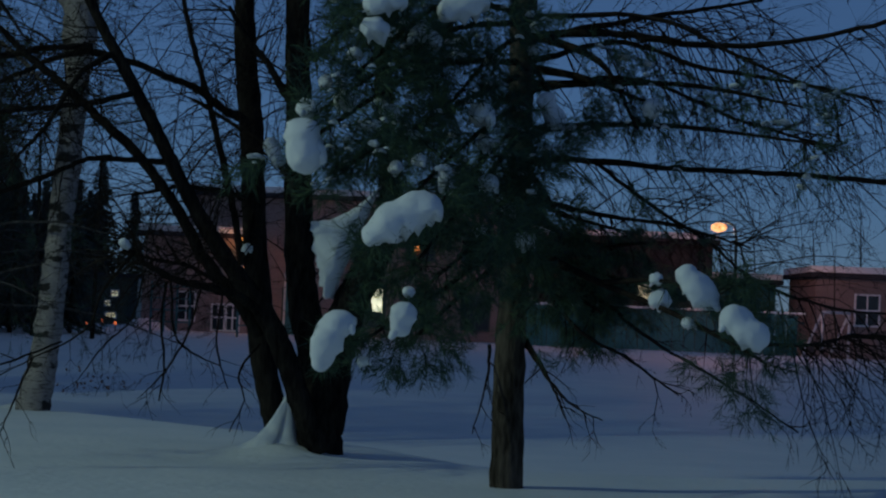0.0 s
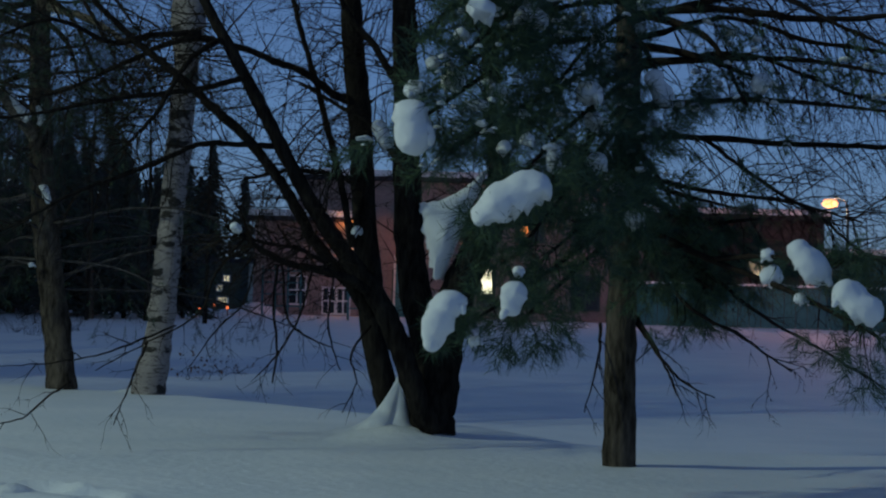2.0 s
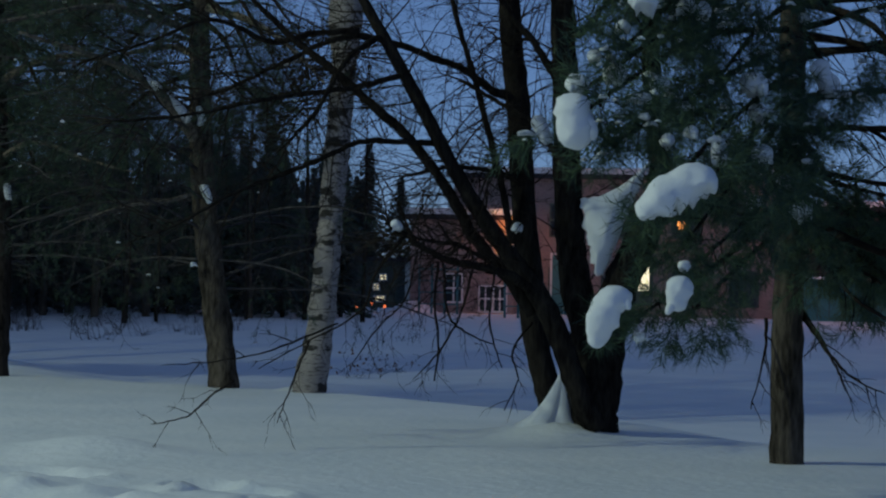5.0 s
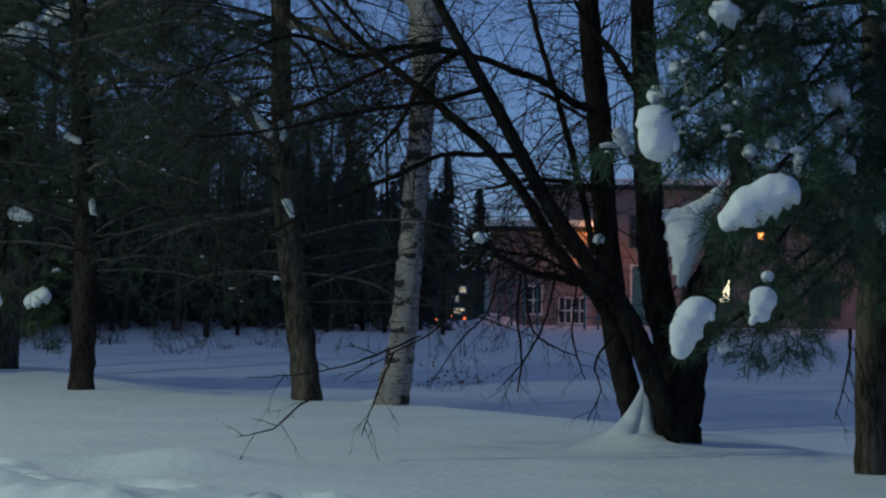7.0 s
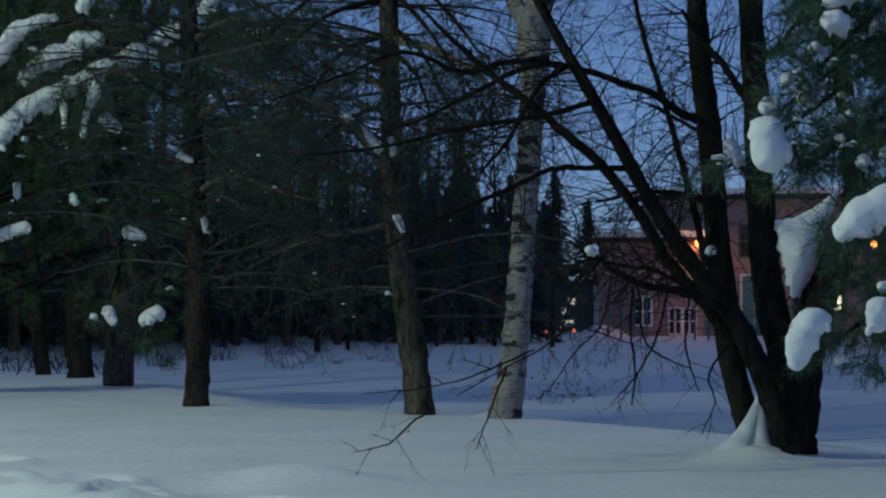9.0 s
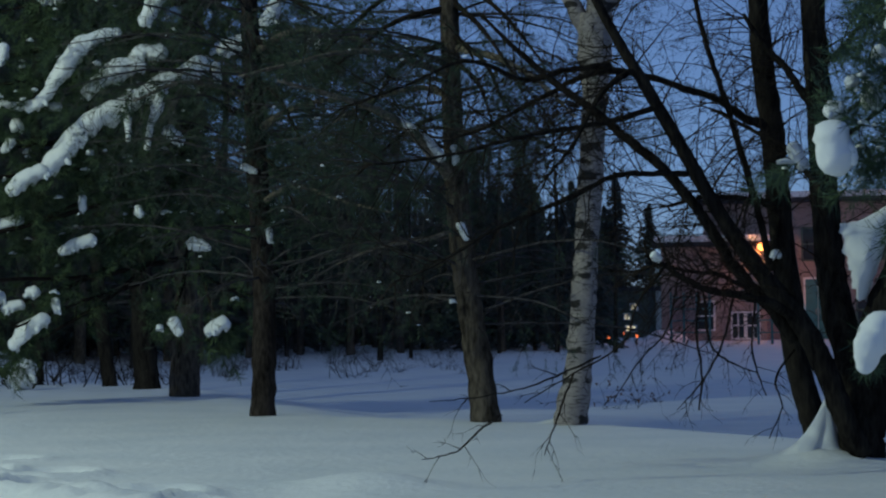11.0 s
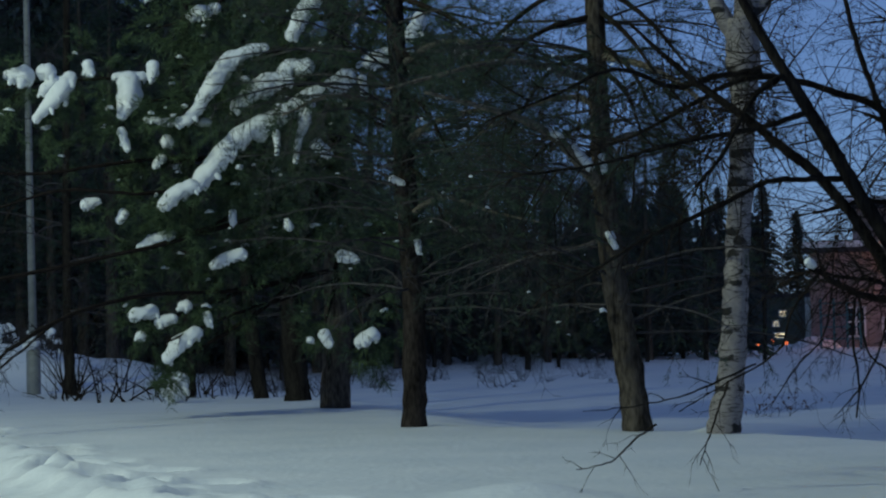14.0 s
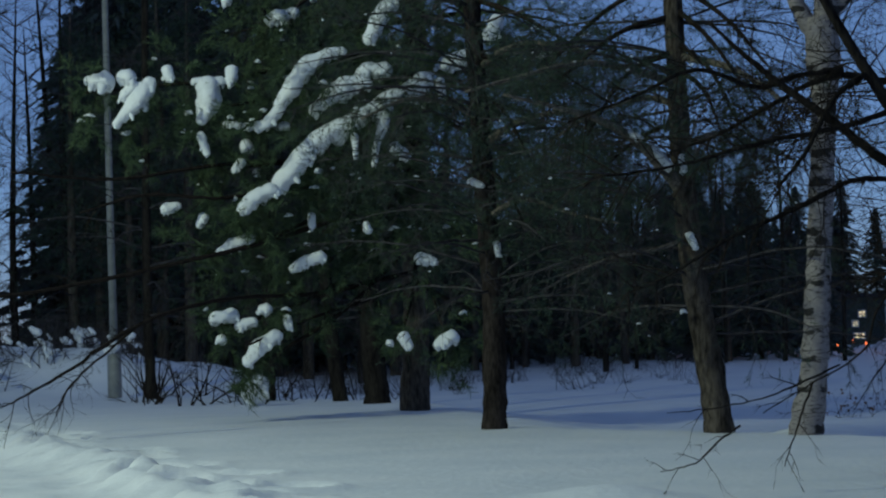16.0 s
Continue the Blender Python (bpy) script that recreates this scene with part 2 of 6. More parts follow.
def sprout(geo, line, rng, count, length, r, depth, droop=0.15, spread=0.9, kids=4, tips=None, lo=0.15, lean=(0, 0, 0), wig=0.22):
    """Side twigs along a limb."""
    n = len(line)
    for k in range(count):
        i = min(n - 2, int(n * (lo + (1 - lo) * (k + rng.random()) / count)))
        q = Vector(line[i + 1][:3]) - Vector(line[i][:3])
        if q.length < 1e-6:
            continue
        q.normalize()
        off = Vector((rng.gauss(0, 1), rng.gauss(0, 0.8), rng.gauss(0, 0.9))) + Vector(lean)
        off = (off - q * off.dot(q)).normalized()
        d = (q * 0.55 + off * spread).normalized()
        twig(geo, line[i][:3], d, length * rng.uniform(0.5, 1.15), min(r, line[i][3] * 0.6 + 0.002), rng, depth, droop, spread, kids, 3, tips, wig)


def shoot(geo, p, d, rng, length=0.14, count=26, nl=0.055, w=0.0016):
    """A pine shoot: needles that stand off its axis."""
    d = Vector(d).normalized()
    a = d.orthogonal().normalized()
    b = d.cross(a)
    for k in range(count):
        s = (k + rng.random()) / count
        ang = rng.uniform(0, 6.283)
        out = a * math.cos(ang) + b * math.sin(ang)
        nd = (d * rng.uniform(0.45, 1.0) + out * rng.uniform(0.5, 1.0)).normalized()
        q = p + d * (length * s)
        side = nd.cross(Vector((rng.gauss(0, 1), rng.gauss(0, 1), rng.gauss(0, 1)))).normalized() * w
        geo.tri(q - side, q + side, q + nd * nl * rng.uniform(0.7, 1.2))


def snow_clump(path, group, label, rng, squash=0.85, ring=20, fingers=None):
    """A loaf of snow along path points (x, y, z, r), bulging, flat below and drooping at its rims."""
    line = smooth_line(path, 5) if len(path) > 1 else [np.array(path[0], float)]
    if len(line) == 1:
        x, y, z, r = line[0]
        a = rng.uniform(0, 6.28)
        dx, dy = math.cos(a) * r * 0.25, math.sin(a) * r * 0.25
        line = [np.array((x - dx + (2 * dx) * s, y - dy + 2 * dy * s, z, r)) for s in (0, 0.5, 1)]
    # rounded ends
    first, last = line[0], line[-1]
    d0 = (line[0] - line[1])[:3]
    d1 = (line[-1] - line[-2])[:3]
    d0 /= max(np.linalg.norm(d0), 1e-6)
    d1 /= max(np.linalg.norm(d1), 1e-6)
    head = [np.array((*(first[:3] + d0 * first[3] * s), first[3] * math.sqrt(max(0.02, 1 - s * s)))) for s in (0.97, 0.85, 0.6, 0.3)]
    tail = [np.array((*(last[:3] + d1 * last[3] * s), last[3] * math.sqrt(max(0.02, 1 - s * s)))) for s in (0.3, 0.6, 0.85, 0.97)]
    line = [np.array((*p[:3], p[3] * 1.04)) for p in head + line + tail]
    g = Geo()
    g.tube([p[:3] for p in line], [p[3] for p in line], ring)
    seed = rng.uniform(0, 100)
    R = max(p[3] for p in line)
    base = np.array(line[len(line) // 2][:3])
    out = []
    for i, v in enumerate(g.v):
        c = line[min(i // ring, len(line) - 1)]
        o = np.array(v) - c[:3]
        w = Vector(v)
        k = 1 + 0.26 * noise.noise(w * (0.7 / R) + Vector((seed, 0, 0))) + 0.20 * noise.noise(w * (1.7 / R) + Vector((0, seed, 0))) + 0.13 * noise.noise(w * (4.2 / R) + Vector((seed, seed, 0)))
        o = o * k
        if o[2] < 0:
            o[2] *= 0.72 + 1.05 * noise.noise(Vector((w.x, w.y, w.z * 0.4)) * (2.6 / R) + Vector((0, 0, seed)))
        o[2] *= squash + 0.15
        out.append(tuple(c[:3] + o))
    g.v = out
    # fingers that hang over the needles below
    core = line[3:-3]
    for k in range(fingers if fingers is not None else min(7, 1 + len(core) // 3)):
        c = core[rng.randrange(len(core))]
        r = c[3] * rng.uniform(0.26, 0.44)
        a = rng.uniform(0, 6.283)
        p = Vector((c[0] + math.cos(a) * c[3] * 0.6, c[1] + math.sin(a) * c[3] * 0.45 - c[3] * 0.2, c[2] - c[3] * 0.15))
        d = Vector((math.cos(a) * 0.5 + rng.gauss(0, 0.2), math.sin(a) * 0.3 - 0.15, -1.0)).normalized() * c[3] * rng.uniform(0.5, 1.15)
        bend = Vector((rng.gauss(0, 0.15), rng.gauss(0, 0.15), 0)) * c[3]
        g.tube([p, p + d * 0.35 + bend, p + d * 0.7 + bend, p + d * 0.92 + bend * 0.6, p + d + bend * 0.5], [r, r * 1.05, r * 0.8, r * 0.5, r * 0.1], 9)
    ob = new("snow_clump", shift(g, base).mesh("snow_clump", SNOW))
    ob.location = base
    return tagged(ob, label, "snow", group)


def nest(needles, path, rng, nl, w, count=16, step=0.07):
    """Needle shoots that stick out below and round a clump of snow."""
    line = smooth_line(path, 5) if len(path) > 2 else [np.array(p, float) for p in path]
    for p in line:
        for _ in range(max(3, int(p[3] / step * 2.6))):
            d = Vector((rng.gauss(0, 1), rng.gauss(0, 0.8), rng.gauss(-0.55, 0.6))).normalized()
            start = Vector(p[:3]) + Vector((rng.gauss(0, 0.25), rng.gauss(0, 0.2) + 0.2, -0.25)) * p[3]
            shoot(needles, start, d, rng, p[3] * rng.uniform(0.9, 1.7), count, nl, w)


def dusting(geo, ends, count, low, high, rng):
    """Small uneven pats of snow caught among needle tips."""
    for p, d in rng.sample(ends, min(count, len(ends))):
        r = rng.uniform(low, high)
        a = Vector((rng.gauss(0, 1), rng.gauss(0, 1), rng.gauss(0, 0.35))).normalized() * r * rng.uniform(0.9, 1.8)
        c = p + Vector((0, -0.05, 0.02))
        start = len(geo.v)
        geo.tube([c - a, c - a * 0.6, c, c + a * 0.6, c + a], [r * 0.25, r * 0.75, r * 0.9, r * 0.7, r * 0.2], 8)
        for i in range(start, len(geo.v)):
            v = Vector(geo.v[i])
            o = (v - c) * (1 + 1.0 * noise.noise(v * (1.1 / r)))
            geo.v[i] = (c.x + o.x, c.y + o.y, c.z + o.z * 0.55 - 0.25 * abs(o.x))

# ---- ground ----
# the low bank on which the trees stand, and the edge of the trodden walkway
BANK = [(12, 17.2), (4, 17.0), (0.6, 16.6), (-0.6, 17.6), (-1.9, 20.3), (-4.4, 22.8), (-6.9, 23.4), (-8.6, 24.6), (-12.0, 31.5), (-15.2, 36.6), (-20.5, 40.0), (-34, 48)]
EDGE = [(2, 8.5), (-2.0, 9.9), (-2.8, 10.8), (-4.0, 11.6), (-5.3, 12.4), (-7.2, 13.9), (-8.9, 16.0), (-10.9, 18.7), (-12.9, 20.9), (-15.5, 24.1), (-20.6, 30.7), (-24.0, 36.5), (-40, 58)]


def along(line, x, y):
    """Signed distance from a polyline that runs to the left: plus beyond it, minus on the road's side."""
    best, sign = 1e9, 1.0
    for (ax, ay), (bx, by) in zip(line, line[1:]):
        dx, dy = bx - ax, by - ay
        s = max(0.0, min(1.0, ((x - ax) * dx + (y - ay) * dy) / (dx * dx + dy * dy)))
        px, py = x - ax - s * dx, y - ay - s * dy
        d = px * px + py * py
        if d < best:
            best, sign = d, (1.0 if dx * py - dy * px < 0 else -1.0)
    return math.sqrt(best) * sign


def trodden():
    """Holes that boots have left along the walkway's edge: x, y, radius, depth."""
    rng = random.Random(77)
    feet = []
    for (ax, ay), (bx, by) in zip(EDGE[1:], EDGE[2:-1]):
        n = math.hypot(bx - ax, by - ay)
        for k in range(int(n / 0.5)):
            s = (k + rng.uniform(0.2, 0.8)) * 0.5 / n
            off = rng.uniform(0.1, 0.75)
            feet.append((ax + (bx - ax) * s + (by - ay) / n * off, ay + (by - ay) * s - (bx - ax) / n * off, rng.uniform(0.17, 0.34), rng.uniform(0.05, 0.13)))
    return feet


def ease(s):
    s = max(0.0, min(1.0, s))
    return s * s * (3 - 2 * s)


FEET = trodden()


def ground_height(x, y):
    d = math.hypot(x, y)
    h = 0.0
    if d < 90 and y > 0:
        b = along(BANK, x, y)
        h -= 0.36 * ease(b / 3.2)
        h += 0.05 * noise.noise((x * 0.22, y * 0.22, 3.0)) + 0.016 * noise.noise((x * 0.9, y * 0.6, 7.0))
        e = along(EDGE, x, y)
        if -2.5 < e < 2.5:
            lump = 1 - 2.2 * abs(noise.noise((x * 1.5, y * 1.5, 1.0))) + 0.5 * noise.noise((x * 4.1, y * 4.1, 5.0))
            crest = 0.75 + 0.45 * ease((-x - 5.5) / 3.5)
            h += crest * math.exp(-(e / 0.3) ** 2) * (0.02 + 0.075 * lump + 0.05 * noise.noise((x * 0.8, y * 0.8, 2.0)))
            h += math.exp(-((e + 0.2) / 0.6) ** 2) * (0.05 * noise.noise((x * 3.3, y * 3.3, 12.0)) + 0.02 * noise.noise((x * 5.6, y * 5.6, 13.0)))
            for fx, fy, fr, fd in FEET:
                q = ((x - fx) ** 2 + (y - fy) ** 2) / (fr * fr)
                if q < 6:
                    h -= fd * math.exp(-q * q)
                    h += 0.35 * fd * math.exp(-((math.sqrt(q) - 1.35) / 0.35) ** 2)
        h += 0.11 * math.exp(-(((x + 4.3) / 0.5) ** 2 + ((y - 14.3) / 0.4) ** 2))
        h -= 0.07 * math.exp(-(((x + 4.7) / 0.45) ** 2 + ((y - 13.4) / 0.4) ** 2))
        h -= 0.12 * ease(-e / 0.7)
        if e < 0:
            h += 0.03 * noise.noise((x * 2.5, y * 2.5, 9.0))
        h += 0.13 * math.exp(-(((x + 1.30) / 0.42) ** 2 + ((y - 17.3) / 0.5) ** 2))
    else:
        h = -0.36
    turn = math.degrees(math.atan2(-x, y)) if y > 0 else 0.0
    if 46 < d < 70 and turn > 23:
        h += 1.0 * ease((turn - 23.0) / 6.5) * ease((d - 46.5) / 5) * ease((70 - d) / 10) * (1 + 0.5 * noise.noise((x * 0.5, y * 0.5, 8.0)))
    if d > 40:
        h += 0.42 * ease((d - 40) / 50)
        h += 0.06 * noise.noise((x * 0.07, y * 0.07, 2.0))
    return h


def build_ground():
    rings, r = [0.6], 0.6
    while r < 3000:
        r += max(0.10 if r > 10 else 0.3, r * (0.0055 if 10 < r < 34 else 0.012 if 9 < r < 64 else 0.07))
        rings.append(r)
    angles = []
    a = -180.0
    while a < 180:
        angles.append(a)
        a += 0.27 if -15 < a < 36 else 6.0
    g = Geo()
    g.v.append((0, 0, ground_height(0, 0.1)))
    for r in rings:
        for a in angles:
            x, y = -r * math.sin(radians(a)), r * math.cos(radians(a))
            g.v.append((x, y, ground_height(x, y)))
    n = len(angles)
    for k in range(n):
        g.f.append((0, 1 + (k + 1) % n, 1 + k))
    for i in range(len(rings) - 1):
        for k in range(n):
            a, b = 1 + i * n + k, 1 + i * n + (k + 1) % n
            g.f.append((a, b, b + n, a + n))
    ob = part("ground", g, SNOW)
    return tagged(ob, "deep untrodden snow over a park lawn at dusk", "snow", kind="structure")


build_ground()

# ---- front pine ----
rng = random.Random(11)


def trunk_part(tree, at, spec, rng, mat=PINE_BARK, name="trunk", sides=14, uneven=0.07, steps=8, label=""):
    line = smooth_line(spec, steps)
    g = Geo()
    rough_tube(g, line, rng, sides, uneven)
    part(name, shift(g, at), mat, tree, label)
    return line


PINE_AT = (0.53, 15.11, 0)
pine = thing("pine_tree", PINE_AT, "pine with flaking grey bark and snow-laden needled boughs", "tree")
pine_line = trunk_part(pine, PINE_AT, [(0.53, 15.15, -0.16, 0.128), (0.53, 15.15, -0, 0.124), (0.52, 15.15, 0.99, 0.114), (0.54, 15.15, 1.82, 0.099), (0.53, 15.15, 2.65, 0.091), (0.52, 15.15, 3.48, 0.091), (0.47, 15.15, 6.41, 0.075), (0.39, 15.15, 10.22, 0.029)], rng)
PINE_SNOW = "snow clumps on the front pine"
SOFT = "soft rounded clump of fresh snow resting on pine needles"


def bough(tree, at, path, rng, needles, twigs, kids=9, length=0.5, dense=3, droop=0.25, nl=0.06, count=24, w=0.0017, lo=0.3, depth=1, shoot_len=0.14):
    """A living bough: a woody limb with side twigs whose ends carry needle shoots."""
    line = smooth_line(path, 6)
    g = Geo()
    rough_tube(g, line, rng, 6, 0.05)
    part("bough", shift(g, at), TWIG_BARK, tree)
    tips = []
    sprout(twigs, line, rng, kids, length, 0.006, depth, droop, 0.9, 3, tips, lo)
    for p, d in tips:
        for _ in range(dense):
            dd = d + Vector((rng.gauss(0, 0.45), rng.gauss(0, 0.45), rng.gauss(0, 0.35)))
            shoot(needles, p, dd, rng, shoot_len * rng.uniform(0.7, 1.2), count, nl, w)
    twigs.ends += [t for t in tips if rng.random() < 0.5]
    end = Vector(line[-1][:3])
    ahead = end - Vector(line[-3][:3])
    for _ in range(dense * 3):
        dd = ahead.normalized() + Vector((rng.gauss(0, 0.4), rng.gauss(0, 0.4), rng.gauss(0, 0.35)))
        shoot(needles, end, dd, rng, shoot_len, count, nl, w)
    return line


def front_pine():
    rng = random.Random(21)
    needles, twigs = Geo(), Geo()
    living = [
        [(0.52, 15.19, 3.47, 0.027), (-0.08, 14, 3.31, 0.017), (-0.55, 12.89, 2.73, 0.014)],
        [(0.52, 15.19, 3.39, 0.027), (-0.07, 14, 3.12, 0.017), (-0.81, 12.77, 2.43, 0.014)],
        [(0.53, 15.19, 3.1, 0.027), (-0.14, 13.8, 2.86, 0.017), (-0.85, 12.57, 2.24, 0.014)],
        [(0.53, 15.19, 3.01, 0.027), (0.02, 13.8, 2.6, 0.017), (-0.58, 12.59, 2.11, 0.014)],
        [(0.54, 15.19, 2.81, 0.027), (0.14, 13.8, 2.38, 0.017), (-0.32, 12.2, 1.78, 0.013)],
        [(0.55, 15.19, 2.68, 0.027), (0.26, 13.9, 2.28, 0.017), (-0.06, 12.4, 1.85, 0.014)],
        [(0.55, 15.19, 2.6, 0.027), (0.23, 13.8, 2.08, 0.017), (-0.15, 12.4, 1.54, 0.01)],
        [(0.5, 15.19, 3.81, 0.027), (0.14, 14, 3.47, 0.017), (-0.36, 13, 3.15, 0.011)],
        [(0.51, 15.19, 3.72, 0.027), (0.22, 14.2, 3.43, 0.017), (-0.04, 13.4, 3.07, 0.011)],
        [(0.52, 15.19, 3.31, 0.027), (0.28, 14.4, 3.03, 0.018), (-0.01, 13.4, 2.56, 0.011)],
        [(0.54, 15.19, 2.89, 0.027), (0.3, 14.4, 2.63, 0.018), (0.19, 13.4, 2.05, 0.011)],
        [(0.53, 15.19, 3.18, 0.027), (0.64, 14.39, 2.88, 0.018), (0.78, 13.78, 2.48, 0.011)],
        [(0.5, 15.19, 3.93, 0.027), (-0.17, 14.2, 3.53, 0.017), (-0.65, 13.18, 3.06, 0.011)],
    ]
    for path in living:
        bough(pine, PINE_AT, path, rng, needles, twigs, 12, 0.44, 4, 0.12, 0.125, 18, 0.0028, 0.40, 1, 0.2)
    hanging = [
        [(0.57, 15.19, 2.18, 0.027), (0.21, 13.8, 1.7, 0.017), (-0.07, 12.6, 1.41, 0.01)],
        [(0.58, 15.19, 1.89, 0.027), (0.07, 13.6, 1.43, 0.017), (-0.42, 11.99, 1.06, 0.01)],
        [(0.58, 15.19, 1.77, 0.027), (0.14, 13.6, 1.36, 0.017), (-0.19, 12.1, 1.03, 0.01)],
        [(0.55, 15.19, 2.47, 0.027), (0.44, 14.39, 2.13, 0.018), (0.54, 13.59, 1.71, 0.011)],
        [(0.56, 15.19, 2.31, 0.027), (0.36, 14.2, 1.92, 0.017), (0.17, 13.6, 1.55, 0.011)],
    ]
    for path in hanging:
        bough(pine, PINE_AT, path, rng, needles, twigs, 7, 0.30, 3, 0.30, 0.09, 20, 0.0026, 0.72, 1, 0.16)
    sparse = [
        [(0.55, 15.19, 3.06, 0.037), (0.98, 14.77, 2.94, 0.024), (1.45, 14.13, 2.69, 0.01)],
        [(0.54, 15.19, 3.31, 0.037), (1.06, 14.76, 3.07, 0.024), (1.3, 14.14, 2.53, 0.01)],
        [(0.58, 15.19, 2.6, 0.033), (1.46, 14.53, 2.61, 0.018), (2.59, 13.76, 2.44, 0.008)],
        [(0.59, 15.19, 1.98, 0.033), (1.03, 14.76, 1.77, 0.02), (1.41, 14.13, 1.76, 0.008)],
        [(0.56, 15.19, 2.93, 0.033), (1.6, 14.51, 2.9, 0.018), (2.36, 13.8, 2.7, 0.008)],
    ]
    for path in sparse:
        bough(pine, PINE_AT, path, rng, needles, twigs, 8, 0.36, 2, 0.15, 0.085, 18, 0.0026, 0.5, 1)
    screen = [
        [(0.57, 15.19, 2.2, 0.03), (0.8, 14.7, 1.98, 0.02), (1.25, 14.3, 1.84, 0.009)],
        [(0.58, 15.19, 2.05, 0.03), (0.8, 14.8, 1.85, 0.02), (1.08, 14.4, 1.62, 0.009)],
        [(0.6, 15.19, 1.9, 0.03), (0.95, 14.7, 1.62, 0.018), (1.42, 14.2, 1.46, 0.008)],
        [(0.6, 15.19, 1.75, 0.028), (0.8, 14.8, 1.5, 0.018), (1.12, 14.4, 1.27, 0.008)],
        [(0.6, 15.19, 1.65, 0.026), (0.72, 14.8, 1.48, 0.016), (0.86, 14.5, 1.33, 0.008)],
        [(0.57, 15.19, 2.35, 0.03), (0.72, 14.8, 2.1, 0.018), (0.9, 14.5, 1.78, 0.009)],
    ]
    for path in screen:
        bough(pine, PINE_AT, path, rng, needles, twigs, 11, 0.36, 3, 0.2, 0.10, 18, 0.0026, 0.3, 1)
    low = [(0.61, 15.19, 1.73, 0.041), (1, 13.16, 1.46, 0.022), (1.3, 11.33, 1.26, 0.016), (1.67, 10.67, 1.04, 0.009)]
    bough(pine, PINE_AT, low, rng, needles, twigs, 10, 0.26, 3, 0.12, 0.085, 20, 0.0022, 0.74, 1)
    low2 = [(1, 13.16, 1.46, 0.018), (1.25, 11.53, 1.45, 0.013), (1.43, 10.91, 1.32, 0.007)]
    bough(pine, PINE_AT, low2, rng, needles, twigs, 8, 0.24, 3, 0.12, 0.085, 20, 0.0022, 0.6, 1)
    near_ends = [t for t in twigs.ends if 1.95 < t[0].z < 3.6]
    crown = [(a, h) for h in (5.2, 5.8, 6.4, 7.0, 7.5, 8.0, 8.4) for a in (0.3, 1.6, 2.9, 4.2, 5.5)]
    for a, h in crown:
        a += h
        reach = 2.0 - 0.17 * (h - 5)
        c = Vector((PINE_AT[0] + 0.1, PINE_AT[1], h))
        e = c + Vector((math.cos(a) * reach, math.sin(a) * reach, -0.1))
        bough(pine, PINE_AT, [(*c, 0.03), (*((c + e) / 2 + Vector((0, 0, 0.15))), 0.02), (*e, 0.008)], rng, needles, twigs, 7, 0.5, 1, 0.1, 0.10, 14, 0.005, 0.3, 1)
    # dead limbs
    dead = [
        [(0.54, 15.19, 3.3, 0.031), (1.24, 15.05, 3.31, 0.027), (1.84, 14.89, 3.23, 0.022), (2.42, 14.7, 3.26, 0.018), (3.04, 14.48, 3.39, 0.016), (3.53, 14.37, 3.51, 0.008)],
        [(0.55, 15.19, 3.26, 0.029), (1.11, 15.56, 3.44, 0.023), (1.73, 15.81, 3.6, 0.017), (2.4, 16.02, 3.76, 0.013)],
        [(0.6, 15.19, 2.37, 0.029), (1.07, 15.16, 2.39, 0.025), (1.69, 15.11, 2.35, 0.021), (2.3, 15.03, 2.34, 0.019), (3.16, 14.87, 2.3, 0.017), (3.67, 14.75, 2.28, 0.008)],
        [(0.58, 15.19, 3.1, 0.025), (1.26, 15.35, 3.29, 0.019), (1.9, 15.38, 3.13, 0.017), (2.62, 15.38, 3.04, 0.013), (3.19, 15.27, 2.92, 0.009)],
        [(1.07, 15.16, 2.39, 0.017), (1.48, 14.93, 2.07, 0.014), (1.86, 14.68, 1.82, 0.012), (2.17, 14.54, 1.56, 0.012), (2.62, 14.36, 1.39, 0.01), (3.18, 14.25, 1.33, 0.006)],
        [(0.62, 15.19, 1.73, 0.023), (1.07, 14.56, 1.41, 0.016), (1.43, 14.13, 1.11, 0.012), (1.95, 13.66, 0.8, 0.008), (2.34, 13.4, 0.55, 0.006)],
        [(0.63, 15.19, 1.03, 0.019), (0.79, 14.98, 0.8, 0.012), (0.95, 14.77, 0.62, 0.008), (1.17, 14.65, 0.52, 0.004)],
        [(0.63, 15.19, 1.07, 0.017), (0.83, 14.78, 0.72, 0.01), (0.9, 14.57, 0.53, 0.006)],
        [(0.61, 15.19, 2.1, 0.023), (1.15, 15.46, 2.01, 0.017), (1.77, 15.7, 1.96, 0.013), (2.35, 15.83, 1.82, 0.007)],
        [(0.58, 15.19, 2.89, 0.023), (1.32, 14.94, 2.98, 0.016), (2.03, 14.66, 2.69, 0.012), (2.66, 14.36, 2.49, 0.008)],
        [(1.91, 12.45, 1.11, 0.012), (2.31, 12.79, 1.12, 0.011), (2.62, 13.14, 1.19, 0.009), (2.97, 13.27, 1.18, 0.007)],
        [(0.56, 15.19, 3.43, 0.023), (1.42, 14.83, 3.41, 0.016), (2.12, 14.55, 3.08, 0.012), (2.74, 14.24, 2.8, 0.008)],
        [(0.62, 15.19, 1.81, 0.021), (0.86, 14.37, 1.24, 0.014), (1.3, 13.94, 0.95, 0.01), (1.59, 13.71, 0.75, 0.006)],
        [(0.37, 15.2, 1.01, 0.014), (0.35, 15, 0.73, 0.008), (0.26, 14.9, 0.37, 0.004)],
    ]
